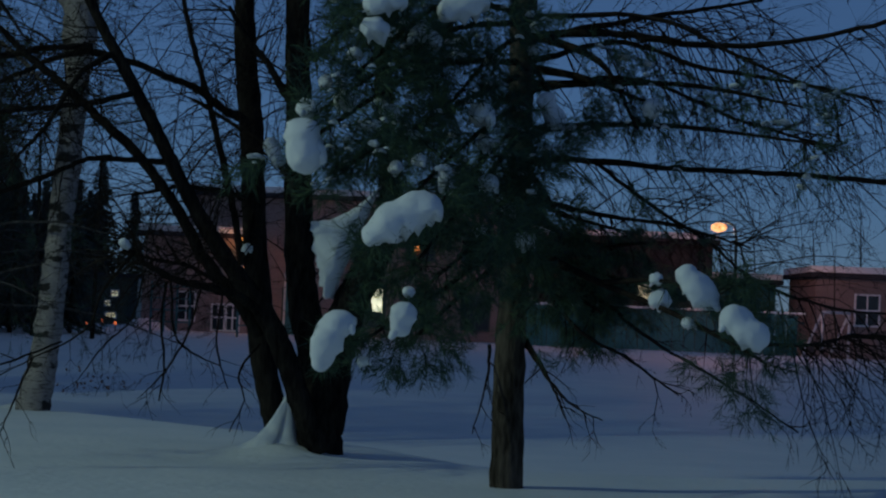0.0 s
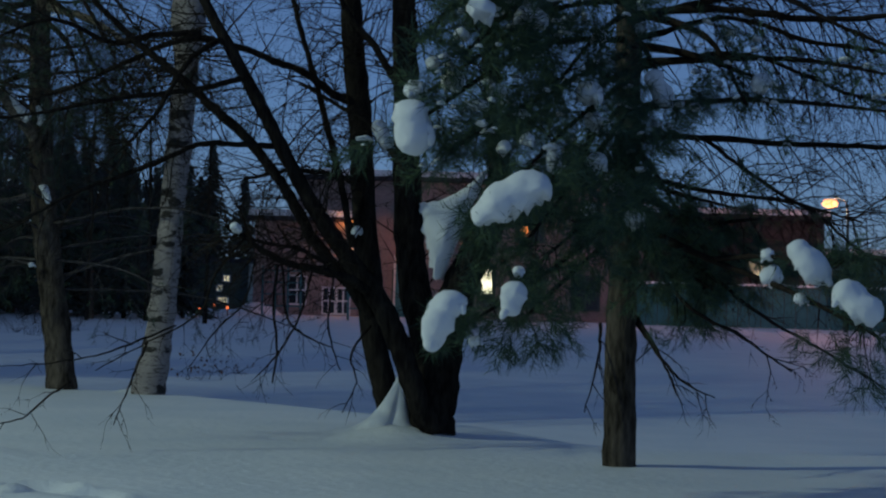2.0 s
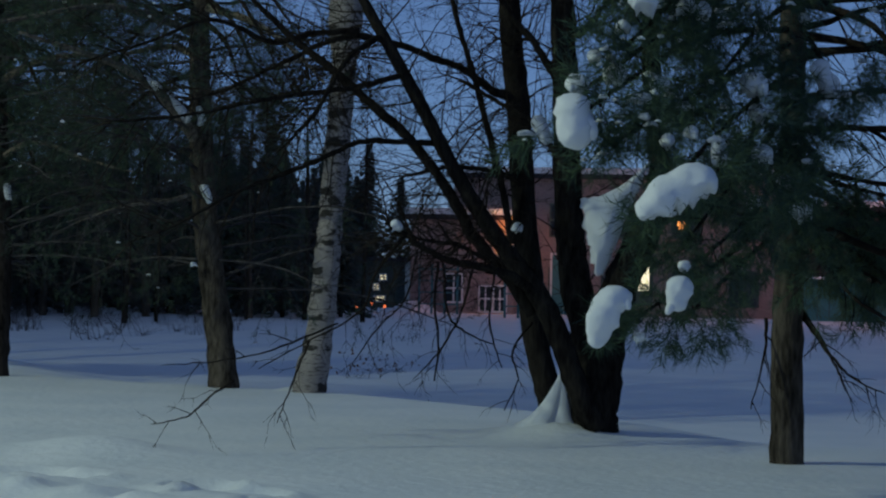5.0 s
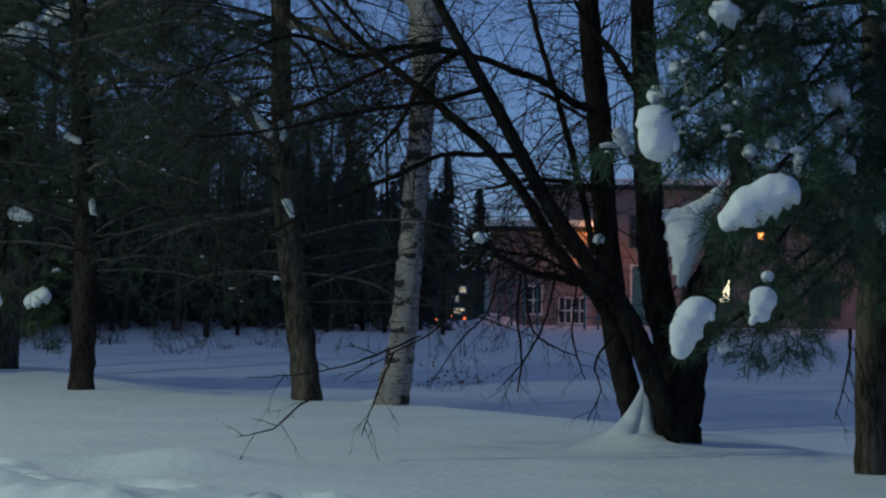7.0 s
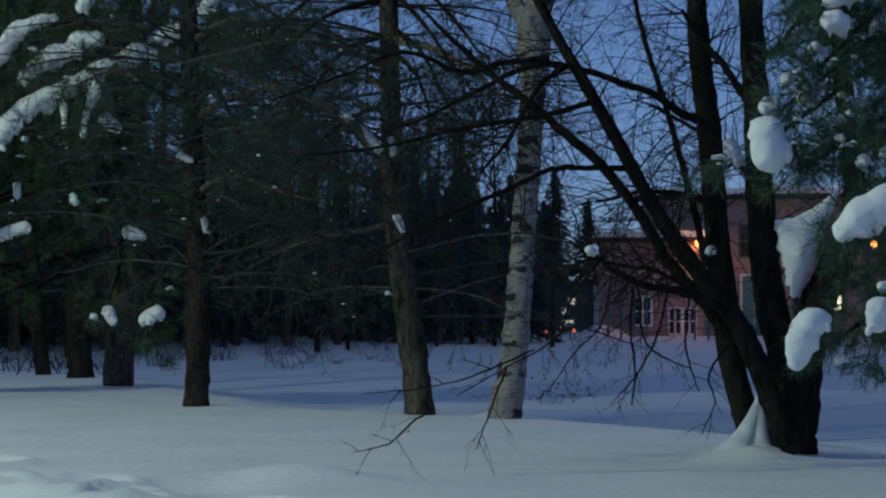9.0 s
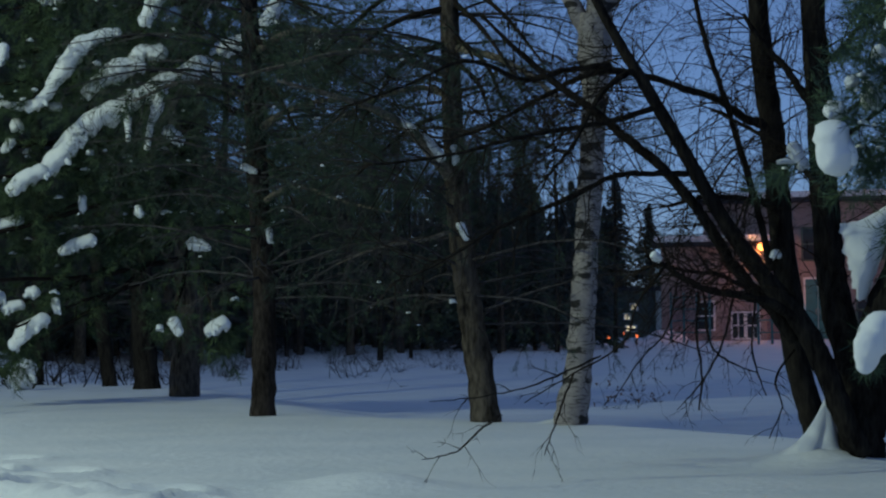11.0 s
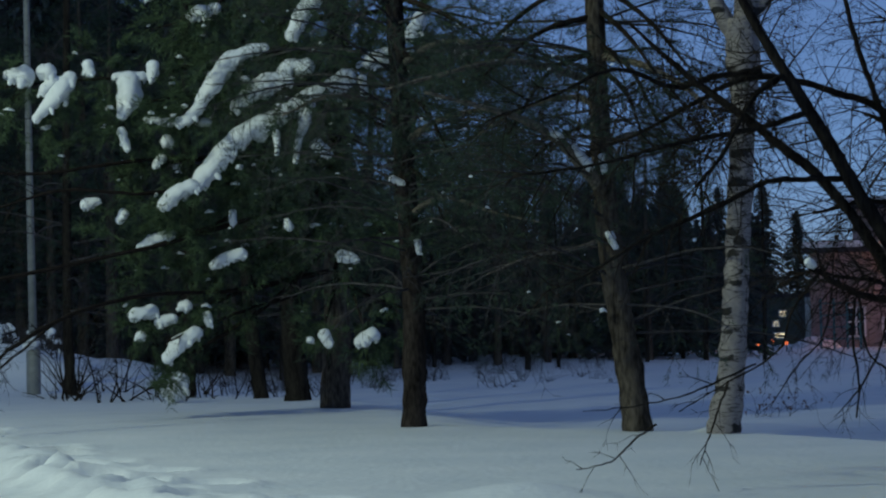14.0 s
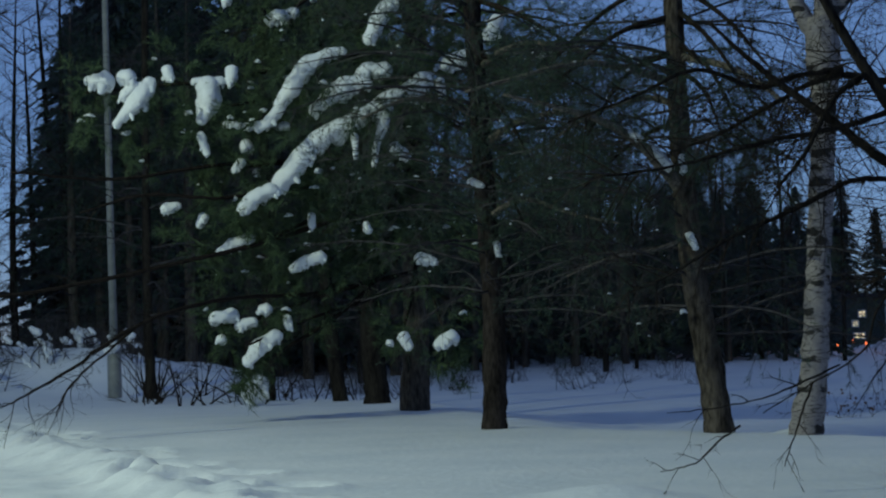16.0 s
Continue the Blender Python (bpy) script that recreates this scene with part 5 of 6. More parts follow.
def spruce_mesh(seed, height, width):
    rng = random.Random(seed)
    trunk, leaf = Geo(), Geo()
    trunk.tube([(0, 0, -0.3), (0, 0, height * 0.5), (0, 0, height)], [0.14, 0.08, 0.012], 7)
    z = height * 0.06
    while z < height * 0.985:
        s = z / height
        reach = width * (1 - s) ** 0.85 + 0.12
        for k in range(7):
            a = rng.uniform(0, 6.283)
            d = Vector((math.cos(a), math.sin(a), 0.0))
            r = reach * rng.uniform(0.6, 1.15)
            side = Vector((-d.y, d.x, 0))
            n = 7
            for j in range(n):
                f = (j + 0.6) / n
                p = d * r * f + Vector((0, 0, z - 0.35 * r * f * f + 0.08 * r * f))
                wd = 0.30 * r * (1 - f) + 0.09
                for sg in (-1, 1):
                    q = p + side * sg * wd * rng.uniform(0.6, 1.2) + d * 0.14 * r + Vector((0, 0, -rng.uniform(0.05, 0.22)))
                    leaf.tri(p + Vector((0, 0, 0.04)), p - d * 0.1 * r + Vector((0, 0, -0.05)), q)
                q = p + d * 0.16 * r + Vector((rng.gauss(0, 0.04), rng.gauss(0, 0.04), -rng.uniform(0.1, 0.3)))
                leaf.tri(p + side * 0.05, p - side * 0.05, q)
        z += height * 0.017 + 0.03
    return trunk.mesh("trunk", DARK_BARK), leaf.mesh("crown", NEEDLES_FAR, False)


def bare_mesh(seed, height):
    rng = random.Random(seed)
    trunk, tw = Geo(), Geo()
    line = smooth_line([(0, 0, -0.3, 0.10), (rng.gauss(0, 0.1), 0, height * 0.4, 0.075), (rng.gauss(0, 0.25), 0, height, 0.012)], 8)
    rough_tube(trunk, line, rng, 7, 0.06)
    sprout(tw, line, rng, 46, height * 0.17, 0.016, 2, 0.02, 0.85, 5, None, 0.10, (0, 0, 0.1))
    return trunk.mesh("trunk", DARK_BARK), tw.mesh("twig_growth", FROST_LIT_TWIG)


def planted(name, meshes, names, at, turn, scale, label, group):
    ob = thing(name, (at[0], at[1], ground_height(at[0], at[1])), label, "tree", group)
    ob.rotation_euler = (0, 0, turn)
    ob.scale = (scale, scale, scale)
    for n, me in zip(names, meshes):
        p = new(n, me)
        p.parent = ob
        if n == "twig_growth":
            tagged(p, kind="stuff")
    return ob


SPRUCES = [spruce_mesh(60 + k, 9.0, 1.9 + 0.2 * (k % 3)) for k in range(4)]


def pine_mesh(seed, height):
    """A slim forest pine: dead twiggy branches below, sparse needled branches above."""
    rng = random.Random(seed)
    trunk, tw, leaf = Geo(), Geo(), Geo()
    line = smooth_line([(0, 0, -0.4, 0.16), (rng.gauss(0, 0.08), 0, height * 0.4, 0.12), (rng.gauss(0, 0.2), 0, height, 0.02)], 8)
    rough_tube(trunk, line, rng, 10, 0.06)
    tips = []
    for k in range(56):
        z = 1.0 + (height - 1.2) * (k + rng.random()) / 56
        c = min(line, key=lambda p: abs(p[2] - z))
        a = rng.uniform(0, 6.283)
        r = (2.4 if z < height * 0.7 else 2.4 * (height - z) / (height * 0.3) + 0.2) * rng.uniform(0.5, 1.0)
        d = Vector((math.cos(a), math.sin(a), rng.uniform(-0.25, 0.25)))
        p0 = Vector((c[0], c[1], z))
        ln = smooth_line([(*p0, 0.022), (*(p0 + d * r * 0.55), 0.015), (*(p0 + d * r - Vector((0, 0, 0.15 * r))), 0.006)], 5)
        rough_tube(tw, ln, rng, 4, 0.08, 0.012)
        sprout(tw, ln, rng, 8, 0.6, 0.008, 1, 0.12, 0.85, 3, tips, 0.2)
    for p, d in tips:
        if rng.random() < (0.35 if p.z < 2.5 else 0.8):
            shoot(leaf, p, d, rng, 0.24, 10, 0.12, 0.008)
    return trunk.mesh("trunk", PINE_BARK), tw.mesh("twig_growth", FROST_LIT_TWIG), leaf.mesh("crown", NEEDLES_BANK)


PINES = [pine_mesh(80 + k, 9.5) for k in range(4)]
BARES = [bare_mesh(70 + k, 8.5) for k in range(4)]


def at_angle(deg, dist):
    return (-dist * math.sin(radians(deg)), dist * math.cos(radians(deg)))


def wood():
    rng = random.Random(90)
    # spruces by the yard, low, then rising into the dark wood
    for deg, dist, h in [(8.5, 124, 8.0), (9.55, 124, 7.6), (10.1, 80, 5.6), (10.9, 83, 6.0), (11.7, 78, 6.4), (12.5, 82, 5.8)]:
        planted("spruce_tree", SPRUCES[rng.randint(0, 3)], ("trunk", "crown"), at_angle(deg, dist), rng.uniform(0, 6), h / 9, "dark spruce silhouetted against the dusk sky", "spruces of the far wood")
    for k in range(16):
        planted("spruce_tree", SPRUCES[k % 4], ("trunk", "crown"), at_angle(9.4 + 0.3 * k, rng.uniform(118, 128)), rng.uniform(0, 6), rng.uniform(0.75, 1.1), "dark spruce silhouetted against the dusk sky", "spruces of the far wood")
    deg = 12.8
    while deg < 44:
        dist = rng.uniform(70, 96) if deg > 21.5 else rng.uniform(76, 96)
        planted("spruce_tree", SPRUCES[rng.randint(0, 3)], ("trunk", "crown"), at_angle(deg, dist), rng.uniform(0, 6), rng.uniform(0.6, 0.92) if deg < 20.2 else rng.uniform(0.9, 1.3) if deg < 22 else rng.uniform(1.75, 2.3), "dark spruce in a dense winter wood", "spruces of the far wood")
        deg += 0.5 if deg < 30.0 else 5.0
    deg = 9.5
    while deg < 44:
        dist = rng.uniform(62, 78) if deg > 22 else rng.uniform(68, 84)
        planted("bare_tree", BARES[rng.randint(0, 3)], ("trunk", "twig_growth"), at_angle(deg, dist), rng.uniform(0, 6), rng.uniform(0.75, 1.2) if deg < 29 else rng.uniform(1.2, 1.9), "slender leafless tree with fine dark twigs", "bare trees of the far wood")
        deg += 0.5 if deg > 29 else 0.85 if deg > 14 else 1.6
    for deg, dist in [(12.9, 96), (13.6, 92), (14.3, 98), (15.0, 94), (15.7, 99), (16.4, 93), (17.1, 97), (17.8, 92), (18.5, 98), (19.2, 94), (19.9, 90), (12.2, 96), (12.6, 76), (13.3, 84), (14.7, 82), (15.4, 76), (16.1, 85), (16.8, 74), (17.5, 80), (18.2, 75), (18.9, 84), (19.6, 72), (20.3, 76), (21.0, 66), (21.8, 68), (22.6, 68), (23.4, 72), (24.2, 66), (25.0, 70), (25.8, 64), (26.6, 70), (27.4, 62), (28.2, 64), (29.0, 63), (29.8, 65), (30.5, 64)]:
        planted("pine_tree", PINES[rng.randint(0, 3)], ("trunk", "twig_growth", "crown"), at_angle(deg, dist), rng.uniform(0, 6), rng.uniform(0.95, 1.35) if deg > 20 else rng.uniform(0.85, 1.15), "slim forest pine with dead lower branches", "pines of the wood")
    for deg, dist in [(-8.6, 108), (-10.2, 112), (-11.4, 106), (-12.6, 110), (-5.2, 112), (-6.6, 110)]:
        planted("bare_tree", BARES[rng.randint(0, 3)], ("trunk", "twig_growth"), at_angle(deg, dist), rng.uniform(0, 6), rng.uniform(0.75, 1.0), "slender leafless tree with fine dark twigs", "bare trees by the yard")
    # wood further round to both sides, closing the park
    for deg in range(48, 330, 7):
        planted("spruce_tree", SPRUCES[deg % 4], ("trunk", "crown"), at_angle(deg, rng.uniform(90, 120)), rng.uniform(0, 6), rng.uniform(0.9, 1.3), "dark spruce in a dense winter wood", "spruces round the park")


wood()


def bush_mesh(seed):
    rng = random.Random(seed)
    g = Geo()
    for _ in range(11):
        d = Vector((rng.gauss(0, 0.6), rng.gauss(0, 0.4), rng.uniform(0.5, 1.0)))
        twig(g, (rng.gauss(0, 0.3), rng.gauss(0, 0.2), -0.1), d, rng.uniform(0.7, 1.7), 0.015, rng, 2, 0.05, 0.8, 4)
    return g.mesh("bush", FROST_LIT_TWIG)


def brush():
    """Leafless undergrowth at the wood's edge, the bushes by the lamp post loaded with snow."""
    rng = random.Random(17)
    meshes = [bush_mesh(300 + k) for k in range(6)]
    spots = [(rng.uniform(12.8, 24), rng.uniform(52, 78), 0) for _ in range(70)] + [(rng.uniform(20, 28), rng.uniform(48, 62), 0) for _ in range(20)] + [(rng.uniform(28.6, 34), rng.uniform(47.5, 56), 1) for _ in range(26)]
    for deg, dist, snowy in spots:
        x, y = at_angle(deg, dist)
        z = ground_height(x, y)
        ob = new("bush", meshes[rng.randint(0, 5)])
        ob.location = (x, y, z)
        ob.rotation_euler = (0, 0, rng.uniform(0, 6.28))
        k = rng.uniform(0.6, 1.0) if snowy else rng.uniform(0.32, 0.7)
        ob.scale = (k, k, k)
        tagged(ob, "snowy leafless bush by the lamp post" if snowy else "leafless bush of thin dark stems in the snow", "bush", "undergrowth at the wood's edge")
        if snowy:
            for _ in range(2):
                r = rng.uniform(0.04, 0.11)
                px, py = x + rng.gauss(0, 0.3), y - rng.uniform(0, 0.3)
                pz = z + rng.uniform(0.05, 0.75)
                snow_clump([(px - r, py, pz, r * 0.7), (px + r * 0.8, py, pz - 0.1, r)], "snow on the bushes", "snow weighing down the twigs of a bush", rng, 0.7, 12)


brush()


def thicket():
    """Thin dark saplings and snapped sticks standing in the snow between the old trunks."""
    rng = random.Random(29)
    for _ in range(26):
        deg, dist = rng.uniform(21.8, 29.2), rng.uniform(38.5, 47)
        x, y = at_angle(deg, dist)
        g = Geo()
        for _ in range(rng.randint(2, 4)):
            d = Vector((rng.gauss(0, 0.55), rng.gauss(0, 0.3), rng.uniform(0.6, 1.0)))
            twig(g, (rng.gauss(0, 0.18), rng.gauss(0, 0.1), -0.12), d, rng.uniform(0.6, 1.5), rng.uniform(0.014, 0.026), rng, 1, 0.04, 0.8, 4, 5)
        ob = new("sapling", g.mesh("sapling", TWIG_BARK))
        ob.location = (x, y, ground_height(x, y))
        tagged(ob, "thin dark leafless sapling standing in the snow", "sapling", "saplings between the old trunks")


thicket()

# ---- school yard behind the park ----


def wall_box(name, lo, hi, mat, parent, label=""):
    g = Geo()
    g.box(lo, hi)
    return part(name, g, mat, parent, label, False)


def block(name, x0, x1, y, depth, h, label, mat, windows, snow_roof=True, category="building"):
    """A house with recessed windows, a projecting roof slab and snow on it; y is its front."""
    at = ((x0 + x1) / 2, y, 0)
    house = thing(name, at, label, category)
    hw = (x1 - x0) / 2
    wall = wall_box("wall", (-hw, 0, -0.6), (hw, depth, h), mat, house)
    wall_box("roof", (-hw - 0.3, -0.35, h), (hw + 0.3, depth + 0.3, h + 0.22), ROOF, house)
    if snow_roof:
        g = Geo()
        g.box((-hw - 0.25, -0.3, h + 0.22), (hw + 0.25, depth + 0.25, h + 0.5))
        part("roof_snow", g, SNOW, house, "thick snow lying on the roof", False)
    for wx, wz, ww, wh, pane in windows:
        w = wall_box("window", (-ww / 2, -0.02, -wh / 2), (ww / 2, -0.012, wh / 2), pane, house)
        w.location = (wx - at[0], -0.01, wz)
        for lo, hi in (((-ww / 2 - 0.08, -0.06, -wh / 2 - 0.08), (-ww / 2, 0.02, wh / 2 + 0.08)), ((ww / 2, -0.06, -wh / 2 - 0.08), (ww / 2 + 0.08, 0.02, wh / 2 + 0.08)),
                       ((-ww / 2, -0.06, wh / 2), (ww / 2, 0.02, wh / 2 + 0.08)), ((-ww / 2, -0.06, -wh / 2 - 0.08), (ww / 2, 0.02, -wh / 2)),
                       ((-0.035, -0.05, -wh / 2), (0.035, -0.022, wh / 2)), ((-ww / 2, -0.048, -0.035), (ww / 2, -0.024, 0.035))):
            wall_box("frame_bar", lo, hi, WHITE_PAINT if pane is not GLASS or h < 4.5 else DARK_PAINT, w)
    return house


rows = [(-10.6, 1.3, 0.9, 1.6, GLASS), (-9.2, 1.3, 0.9, 1.6, GLASS), (-6.6, 1.4, 1.2, 1.5, GLASS), (-4.2, 1.4, 1.2, 1.5, GLASS), (-1.0, 1.4, 1.2, 1.5, GLASS), (1.6, 1.4, 1.2, 1.5, GLASS),
        (-6.6, 4.4, 1.2, 1.4, GLASS), (-4.2, 4.4, 1.2, 1.4, GLASS), (-1.0, 4.4, 1.2, 1.4, GLASS), (1.6, 4.4, 1.2, 1.4, GLASS)]
block("school_building", -11.7, 4.2, 95.0, 12, 6.3, "long two-storey red brick building with a snowy flat roof", BRICK, rows)
block("school_annex", -13.4, -8.7, 93.0, 1.95, 4.3, "low brick annex with a snow-covered roof", BRICK, [(-9.95, 0.75, 0.5, 1.1, GLASS), (-9.3, 0.75, 0.5, 1.1, GLASS), (-11.4, 1.2, 0.7, 1.2, GLASS)])
block("low_hall", 4.4, 12.5, 96.0, 9, 5.0, "low dark hall behind the fence", HALL, [(9.4, 2.7, 0.62, 0.6, WARM_GLOW), (6.4, 2.2, 1.2, 1.2, GLASS)])
block("small_house", 16.6, 24.0, 92.0, 7, 3.6, "small pink plastered house with a snowy roof", PLASTER, [(18.9, 2.2, 1.0, 1.3, GLASS), (21.8, 2.2, 1.0, 1.3, GLASS)])
block("garage", 11.2, 15.8, 98.0, 6, 3.3, "low teal painted garage with snow on its roof", TEAL, [(12.6, 1.9, 0.8, 0.8, GLASS)])
block("far_house", -24.5, -16.4, 112.0, 8, 2.6, "dark house beyond the trees with small lit windows", DARK_PAINT, [(-17.6, 1.72, 0.3, 0.26, WARM_GLOW), (-17.98, 1.2, 0.24, 0.24, WARM_GLOW), (-17.78, 0.55, 0.5, 0.22, WARM_GLOW)], False)


def yard_door(x, y, z, w, h, label):
    """A painted double door with a frame and a handle, set proud of the wall behind it."""
    d = thing("yard_door", (x, y, z), label, "door")
    wall_box("frame", (-w / 2 - 0.1, -0.04, 0), (w / 2 + 0.1, 0.05, h + 0.1), WHITE_PAINT, d)
    for k in (-1, 1):
        leaf = wall_box("door_leaf", (min(0.01 * k, k * w / 2), -0.09, 0.03), (max(0.01 * k, k * w / 2), -0.044, h), TEAL, d)
        wall_box("handle", (0.08 * k - 0.02, -0.14, h * 0.42), (0.08 * k + 0.02, -0.094, h * 0.52), GREY_STEEL, leaf)


yard_door(-6.55, 94.9, 0.05, 1.1, 2.75, "tall teal double door in a brick wall")


def glowing_fixture(name, at, mat, size, label, arm=None):
    ob = thing(name, at, label, "lamp")
    g = Geo()
    g.tube([(0, 0, -size), (0, 0, -size * 0.5), (0, 0, size * 0.5), (0, 0, size)], [size * 0.5, size, size, size * 0.5], 10)
    part("bulb", g, mat, ob)
    if arm:
        h = Geo()
        h.tube(arm, [0.04] * len(arm), 8)
        part("bracket", h, GREY_STEEL, ob)
    return ob


def yard_lamp():
    x, y, z = SODIUM
    at = (x + 0.75, y, ground_height(x, y))
    lp = thing("street_lamp", at, "lit sodium street lamp on a steel pole in the yard", "lamp")
    g = Geo()
    top = z - at[2]
    g.tube([(0, 0, -0.3), (0, 0, top - 0.4), (-0.1, 0, top + 0.1), (-0.6, 0, top + 0.28)], [0.08, 0.06, 0.05, 0.04], 10)
    part("pole", g, DARK_PAINT, lp)
    b = Geo()
    b.tube([(-0.75, 0, top - 0.19), (-0.75, 0, top - 0.15), (-0.75, 0, top - 0.1), (-0.75, 0, top), (-0.75, 0, top + 0.1), (-0.75, 0, top + 0.15), (-0.75, 0, top + 0.19)], [0.07, 0.20, 0.29, 0.33, 0.29, 0.20, 0.07], 14)
    part("bulb", b, SODIUM_GLOW, lp, "glowing orange bulb")


yard_lamp()
glowing_fixture("wall_lamp", WALL_LAMP, WALL_GLOW, 0.17, "orange lamp glowing on the brick wall", [(0, 0, 0.1), (0, 1.0, 0.25), (0, 2.2, 0.25)])
glowing_fixture("wall_lamp", (-1.24, 92.99, 4.19), WALL_GLOW, 0.17, "orange lamp glowing on the brick wall", [(0, 0, 0.1), (0, 1.0, 0.25), (0, 2.2, 0.25)])


def lit_door():
    at = (-2.92, 94.55, 1.85)
    d = thing("lit_door", at, "glazed door shining yellow-white from inside", "door")
    wall_box("frame", (-0.42, 0, -1.3), (0.42, 0.3, 0.8), DARK_PAINT, d)
    wall_box("pane", (-0.24, -0.02, -0.6), (0.24, -0.004, 0.5), WHITE_GLOW, d)


lit_door()


def climbing_frame(at, n, group):
    cf = thing("climbing_frame", at, "teal steel climbing frame standing in the snowy yard", "climbing frame", group)
    for k in range(n):
        g = Geo()
        g.tube([(k * 0.55, 0, -0.4), (k * 0.55, 0, 2.2)], [0.05, 0.05], 8)
        part("post", g, TEAL, cf)
    for j in range(4):
        g = Geo()
        g.tube([(0, 0, 0.5 + j * 0.5), (0.55 * (n - 1), 0, 0.5 + j * 0.5)], [0.03, 0.03], 6)
        part("rung", g, TEAL, cf)


climbing_frame((-12.29, 88.09, 0), 4, "playground")
climbing_frame((-8.27, 84.71, 0), 3, "playground")


def goal():
    at = (17.2, 90.2, ground_height(17.2, 90.2))
    g = thing("football_goal", at, "white steel football goal half hidden by twigs", "goal")
    g.rotation_euler = (0, 0, radians(57))
    for a, b in (((-1.5, 0, -0.2), (-1.5, 0, 2.0)), ((1.5, 0, -0.2), (1.5, 0, 2.0)), ((-1.5, 0, 2.0), (1.5, 0, 2.0)), ((-1.5, 0, 2.0), (-1.5, 1.0, -0.2)), ((1.5, 0, 2.0), (1.5, 1.0, -0.2)), ((-1.5, 1.0, 0.0), (1.5, 1.0, 0.0))):
        t = Geo()
        t.tube([a, b], [0.06, 0.06], 8)
        part("bar", t, WHITE_PAINT, g)


goal()


def fence(x0, x1, y):
    at = (x0, y, ground_height(x0, y))
    f = thing("fence", at, "teal painted board fence along the yard", "fence")
    n = int((x1 - x0) / 0.5)
    for k in range(n):
        g = Geo()
        g.box((k * 0.5, 0, -0.2), (k * 0.5 + 0.47, 0.04, 1.75 + 0.03 * (k % 3)))
        part("board", g, TEAL, f, "", False)
    for z in (0.5, 1.4):
        g = Geo()
        g.box((0, 0.045, z), (x1 - x0, 0.1, z + 0.1))
        part("rail", g, DARK_PAINT, f, "", False)
    g = Geo()
    g.box((0, -0.03, 1.82), (x1 - x0, 0.08, 1.92))
    part("snow_cap", g, SNOW, f, "line of snow along the fence top", False)


fence(3.2, 16.0, 91.0)


def car(at, turn, label):
    c = thing("parked_car", at, label, "car", "cars beyond the trees")
    c.rotation_euler = (0, 0, turn)
    b = Geo()
    b.box((-2.1, -0.85, 0.3), (2.1, 0.85, 0.85))
    part("body", b, DARK_PAINT, c)
    k = Geo()
    k.v = [(-1.4, -0.8, 0.85), (1.1, -0.8, 0.85), (1.1, 0.8, 0.85), (-1.4, 0.8, 0.85), (-1.0, -0.66, 1.42), (0.5, -0.66, 1.42), (0.5, 0.66, 1.42), (-1.0, 0.66, 1.42)]
    k.f = [(0, 3, 2, 1), (4, 5, 6, 7), (0, 1, 5, 4), (1, 2, 6, 5), (2, 3, 7, 6), (3, 0, 4, 7)]
    part("cabin", k, GLASS, c, "", False)
    s = Geo()
    s.box((-1.05, -0.68, 1.42), (0.55, 0.68, 1.58))
    part("roof_snow", s, SNOW, c, "snow on the car roof", False)
    h = Geo()
    h.box((1.1, -0.8, 0.855), (2.05, 0.8, 0.95))
    part("bonnet_snow", h, SNOW, c, "", False)
    for x in (-1.3, 1.3):
        for y in (-0.82, 0.82):
            w = Geo()
            w.tube([(x, y - 0.1, 0.32), (x, y + 0.1, 0.32)], [0.32, 0.32], 16)
            part("wheel", w, DARK_PAINT, c)


for t_at, turn in (((-26.74, 106.55, 0), 0.1), ((-29.52, 104.95, 0), 0.0), ((-20.72, 80.51, 0), 0.05)):
    car((t_at[0], t_at[1], ground_height(t_at[0], t_at[1])), turn, "dark parked car with snow on its roof")

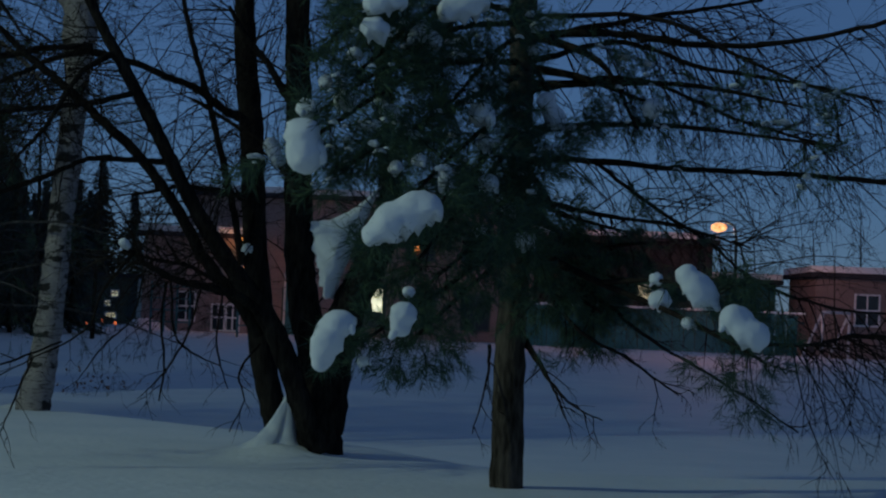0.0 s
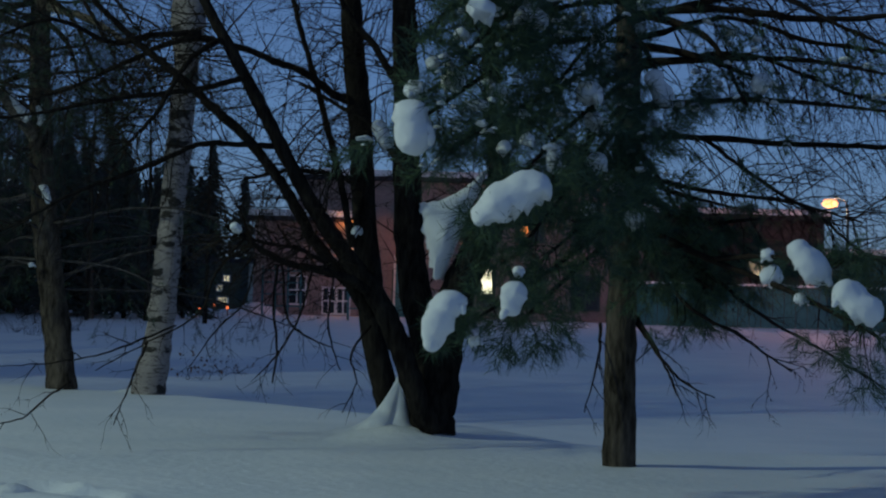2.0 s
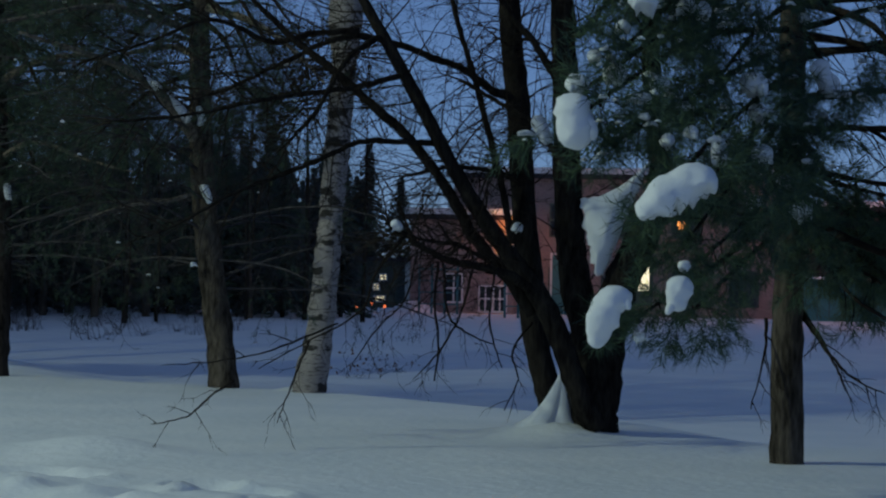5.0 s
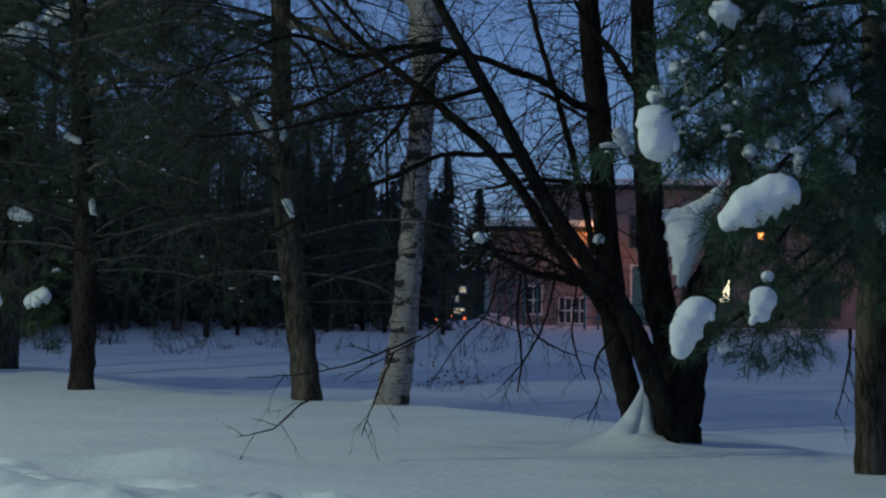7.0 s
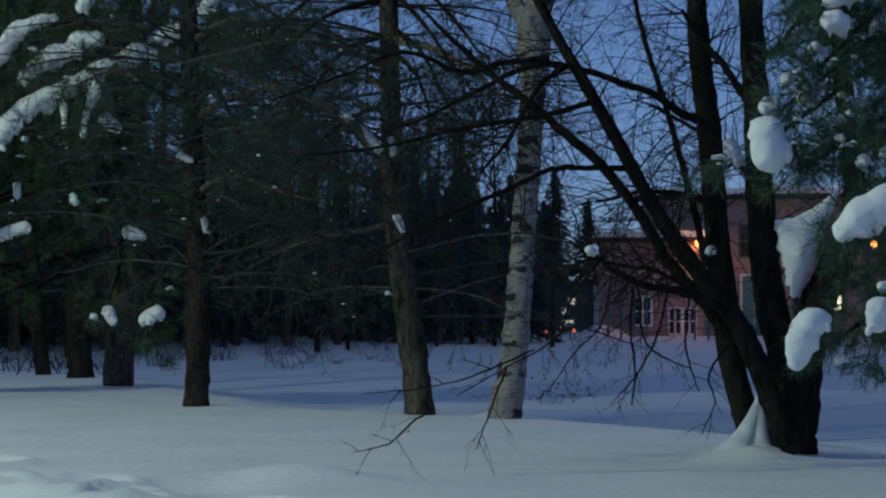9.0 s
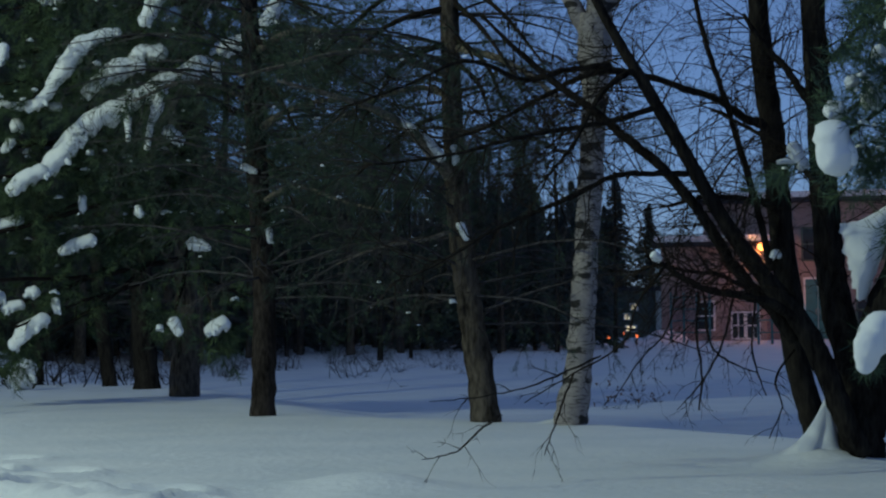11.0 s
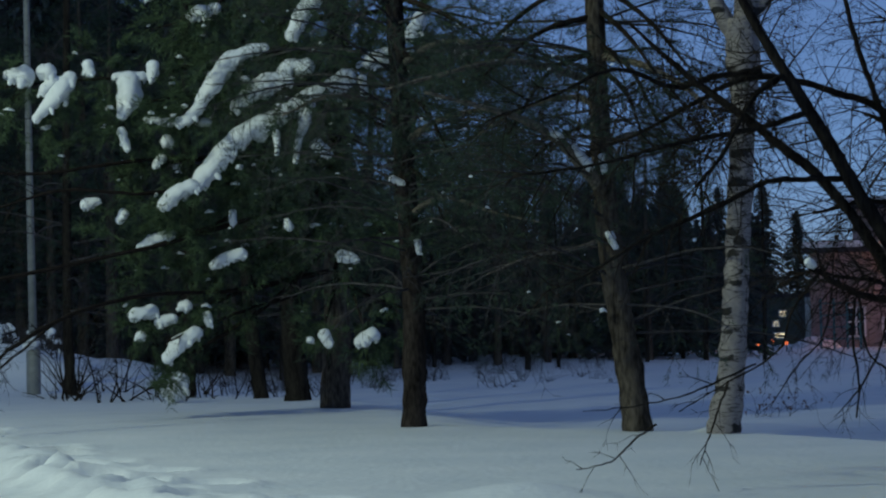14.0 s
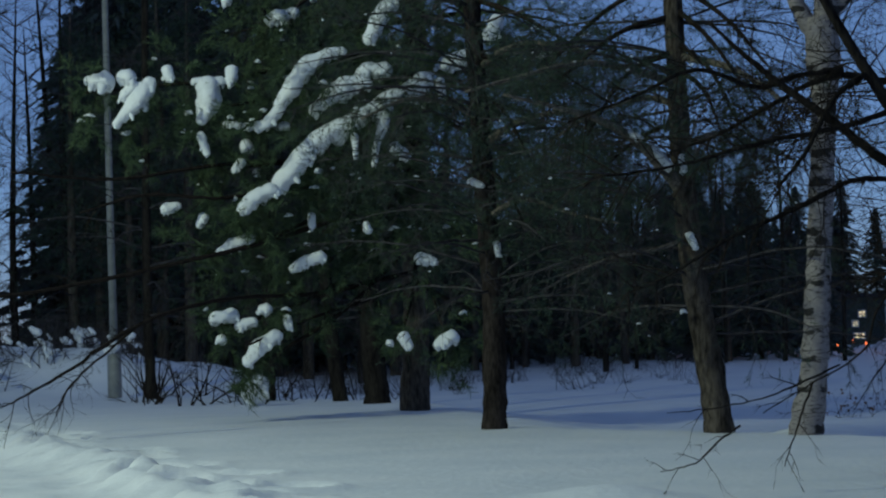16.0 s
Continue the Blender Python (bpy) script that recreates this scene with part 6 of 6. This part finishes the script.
for p in ((-14.41, 84.69, 0.36), (-13.82, 84.79, 0.49), (-13.27, 84.87, 0.39), (-16.28, 84.35, 0.34)):
    ob = thing("road_light", p, "small red light far off by the road", "light", "red lights by the road")
    g = Geo()
    g.tube([(0, 0, -0.06), (0, 0, 0.06)], [0.055, 0.055], 8)
    part("lens", g, RED_GLOW, ob)
    g = Geo()
    g.tube([(0, 0.03, -1.2), (0, 0.03, -0.062)], [0.03, 0.03], 6)
    part("stake", g, DARK_PAINT, ob)


def yard_heap(at, w, h, seed):
    g = Geo()
    rng = random.Random(seed)
    n, m = 22, 8
    for i in range(m + 1):
        f = i / m
        for k in range(n):
            a = 6.2832 * k / n
            r = w * (1 - f) * (1 + 0.2 * noise.noise((math.cos(a) * 1.5 + seed, math.sin(a) * 1.5, f)))
            g.v.append((r * math.cos(a), r * 0.7 * math.sin(a), h * (1 - (1 - f) ** 2) - 0.15))
    for i in range(m):
        for k in range(n):
            a, b = i * n + k, i * n + (k + 1) % n
            g.f.append((a, b, b + n, a + n))
    ob = new("snow_heap", g.mesh("snow_heap", SNOW))
    ob.location = at
    tagged(ob, "rounded heap of cleared snow in the yard", "snow")


yard_heap((-13.13, 92.04, 0), 1.4, 0.75, 1)


def weeds(at, seed):
    rng = random.Random(seed)
    st, lf = Geo(), Geo()
    ob = thing("dry_weed", at, "withered brown weed with curled leaves poking out of snow", "plant", "dry weeds")
    for _ in range(5):
        tips = []
        twig(st, (rng.gauss(0, 0.12), rng.gauss(0, 0.1), -0.05), (rng.gauss(0, 0.7), rng.gauss(0, 0.3), 0.7), rng.uniform(0.25, 0.5), 0.006, rng, 1, 0.2, 0.8, 3, 3, tips)
        for p, d in tips:
            if rng.random() < 0.5:
                a = Vector((rng.gauss(0, 1), rng.gauss(0, 1), rng.gauss(0, 1))).normalized() * 0.045
                lf.tri(p, p + a + Vector((0, 0, 0.03)), p + a.cross(Vector((0, 0, 1))) + a)
                lf.tri(p, p + a * 1.4 - Vector((0, 0, 0.03)), p + a + Vector((0.02, 0, 0.02)))
    part("stalks", st, TWIG_BARK, ob)
    part("leaves", lf, LEAF, ob)


for k, p in enumerate(((-6.28, 35.71, -0.33), (-5.75, 35.21, -0.33), (-5.96, 37.56, -0.33), (-5.57, 37.51, -0.33))):
    weeds((p[0], p[1], ground_height(p[0], p[1])), 200 + k)
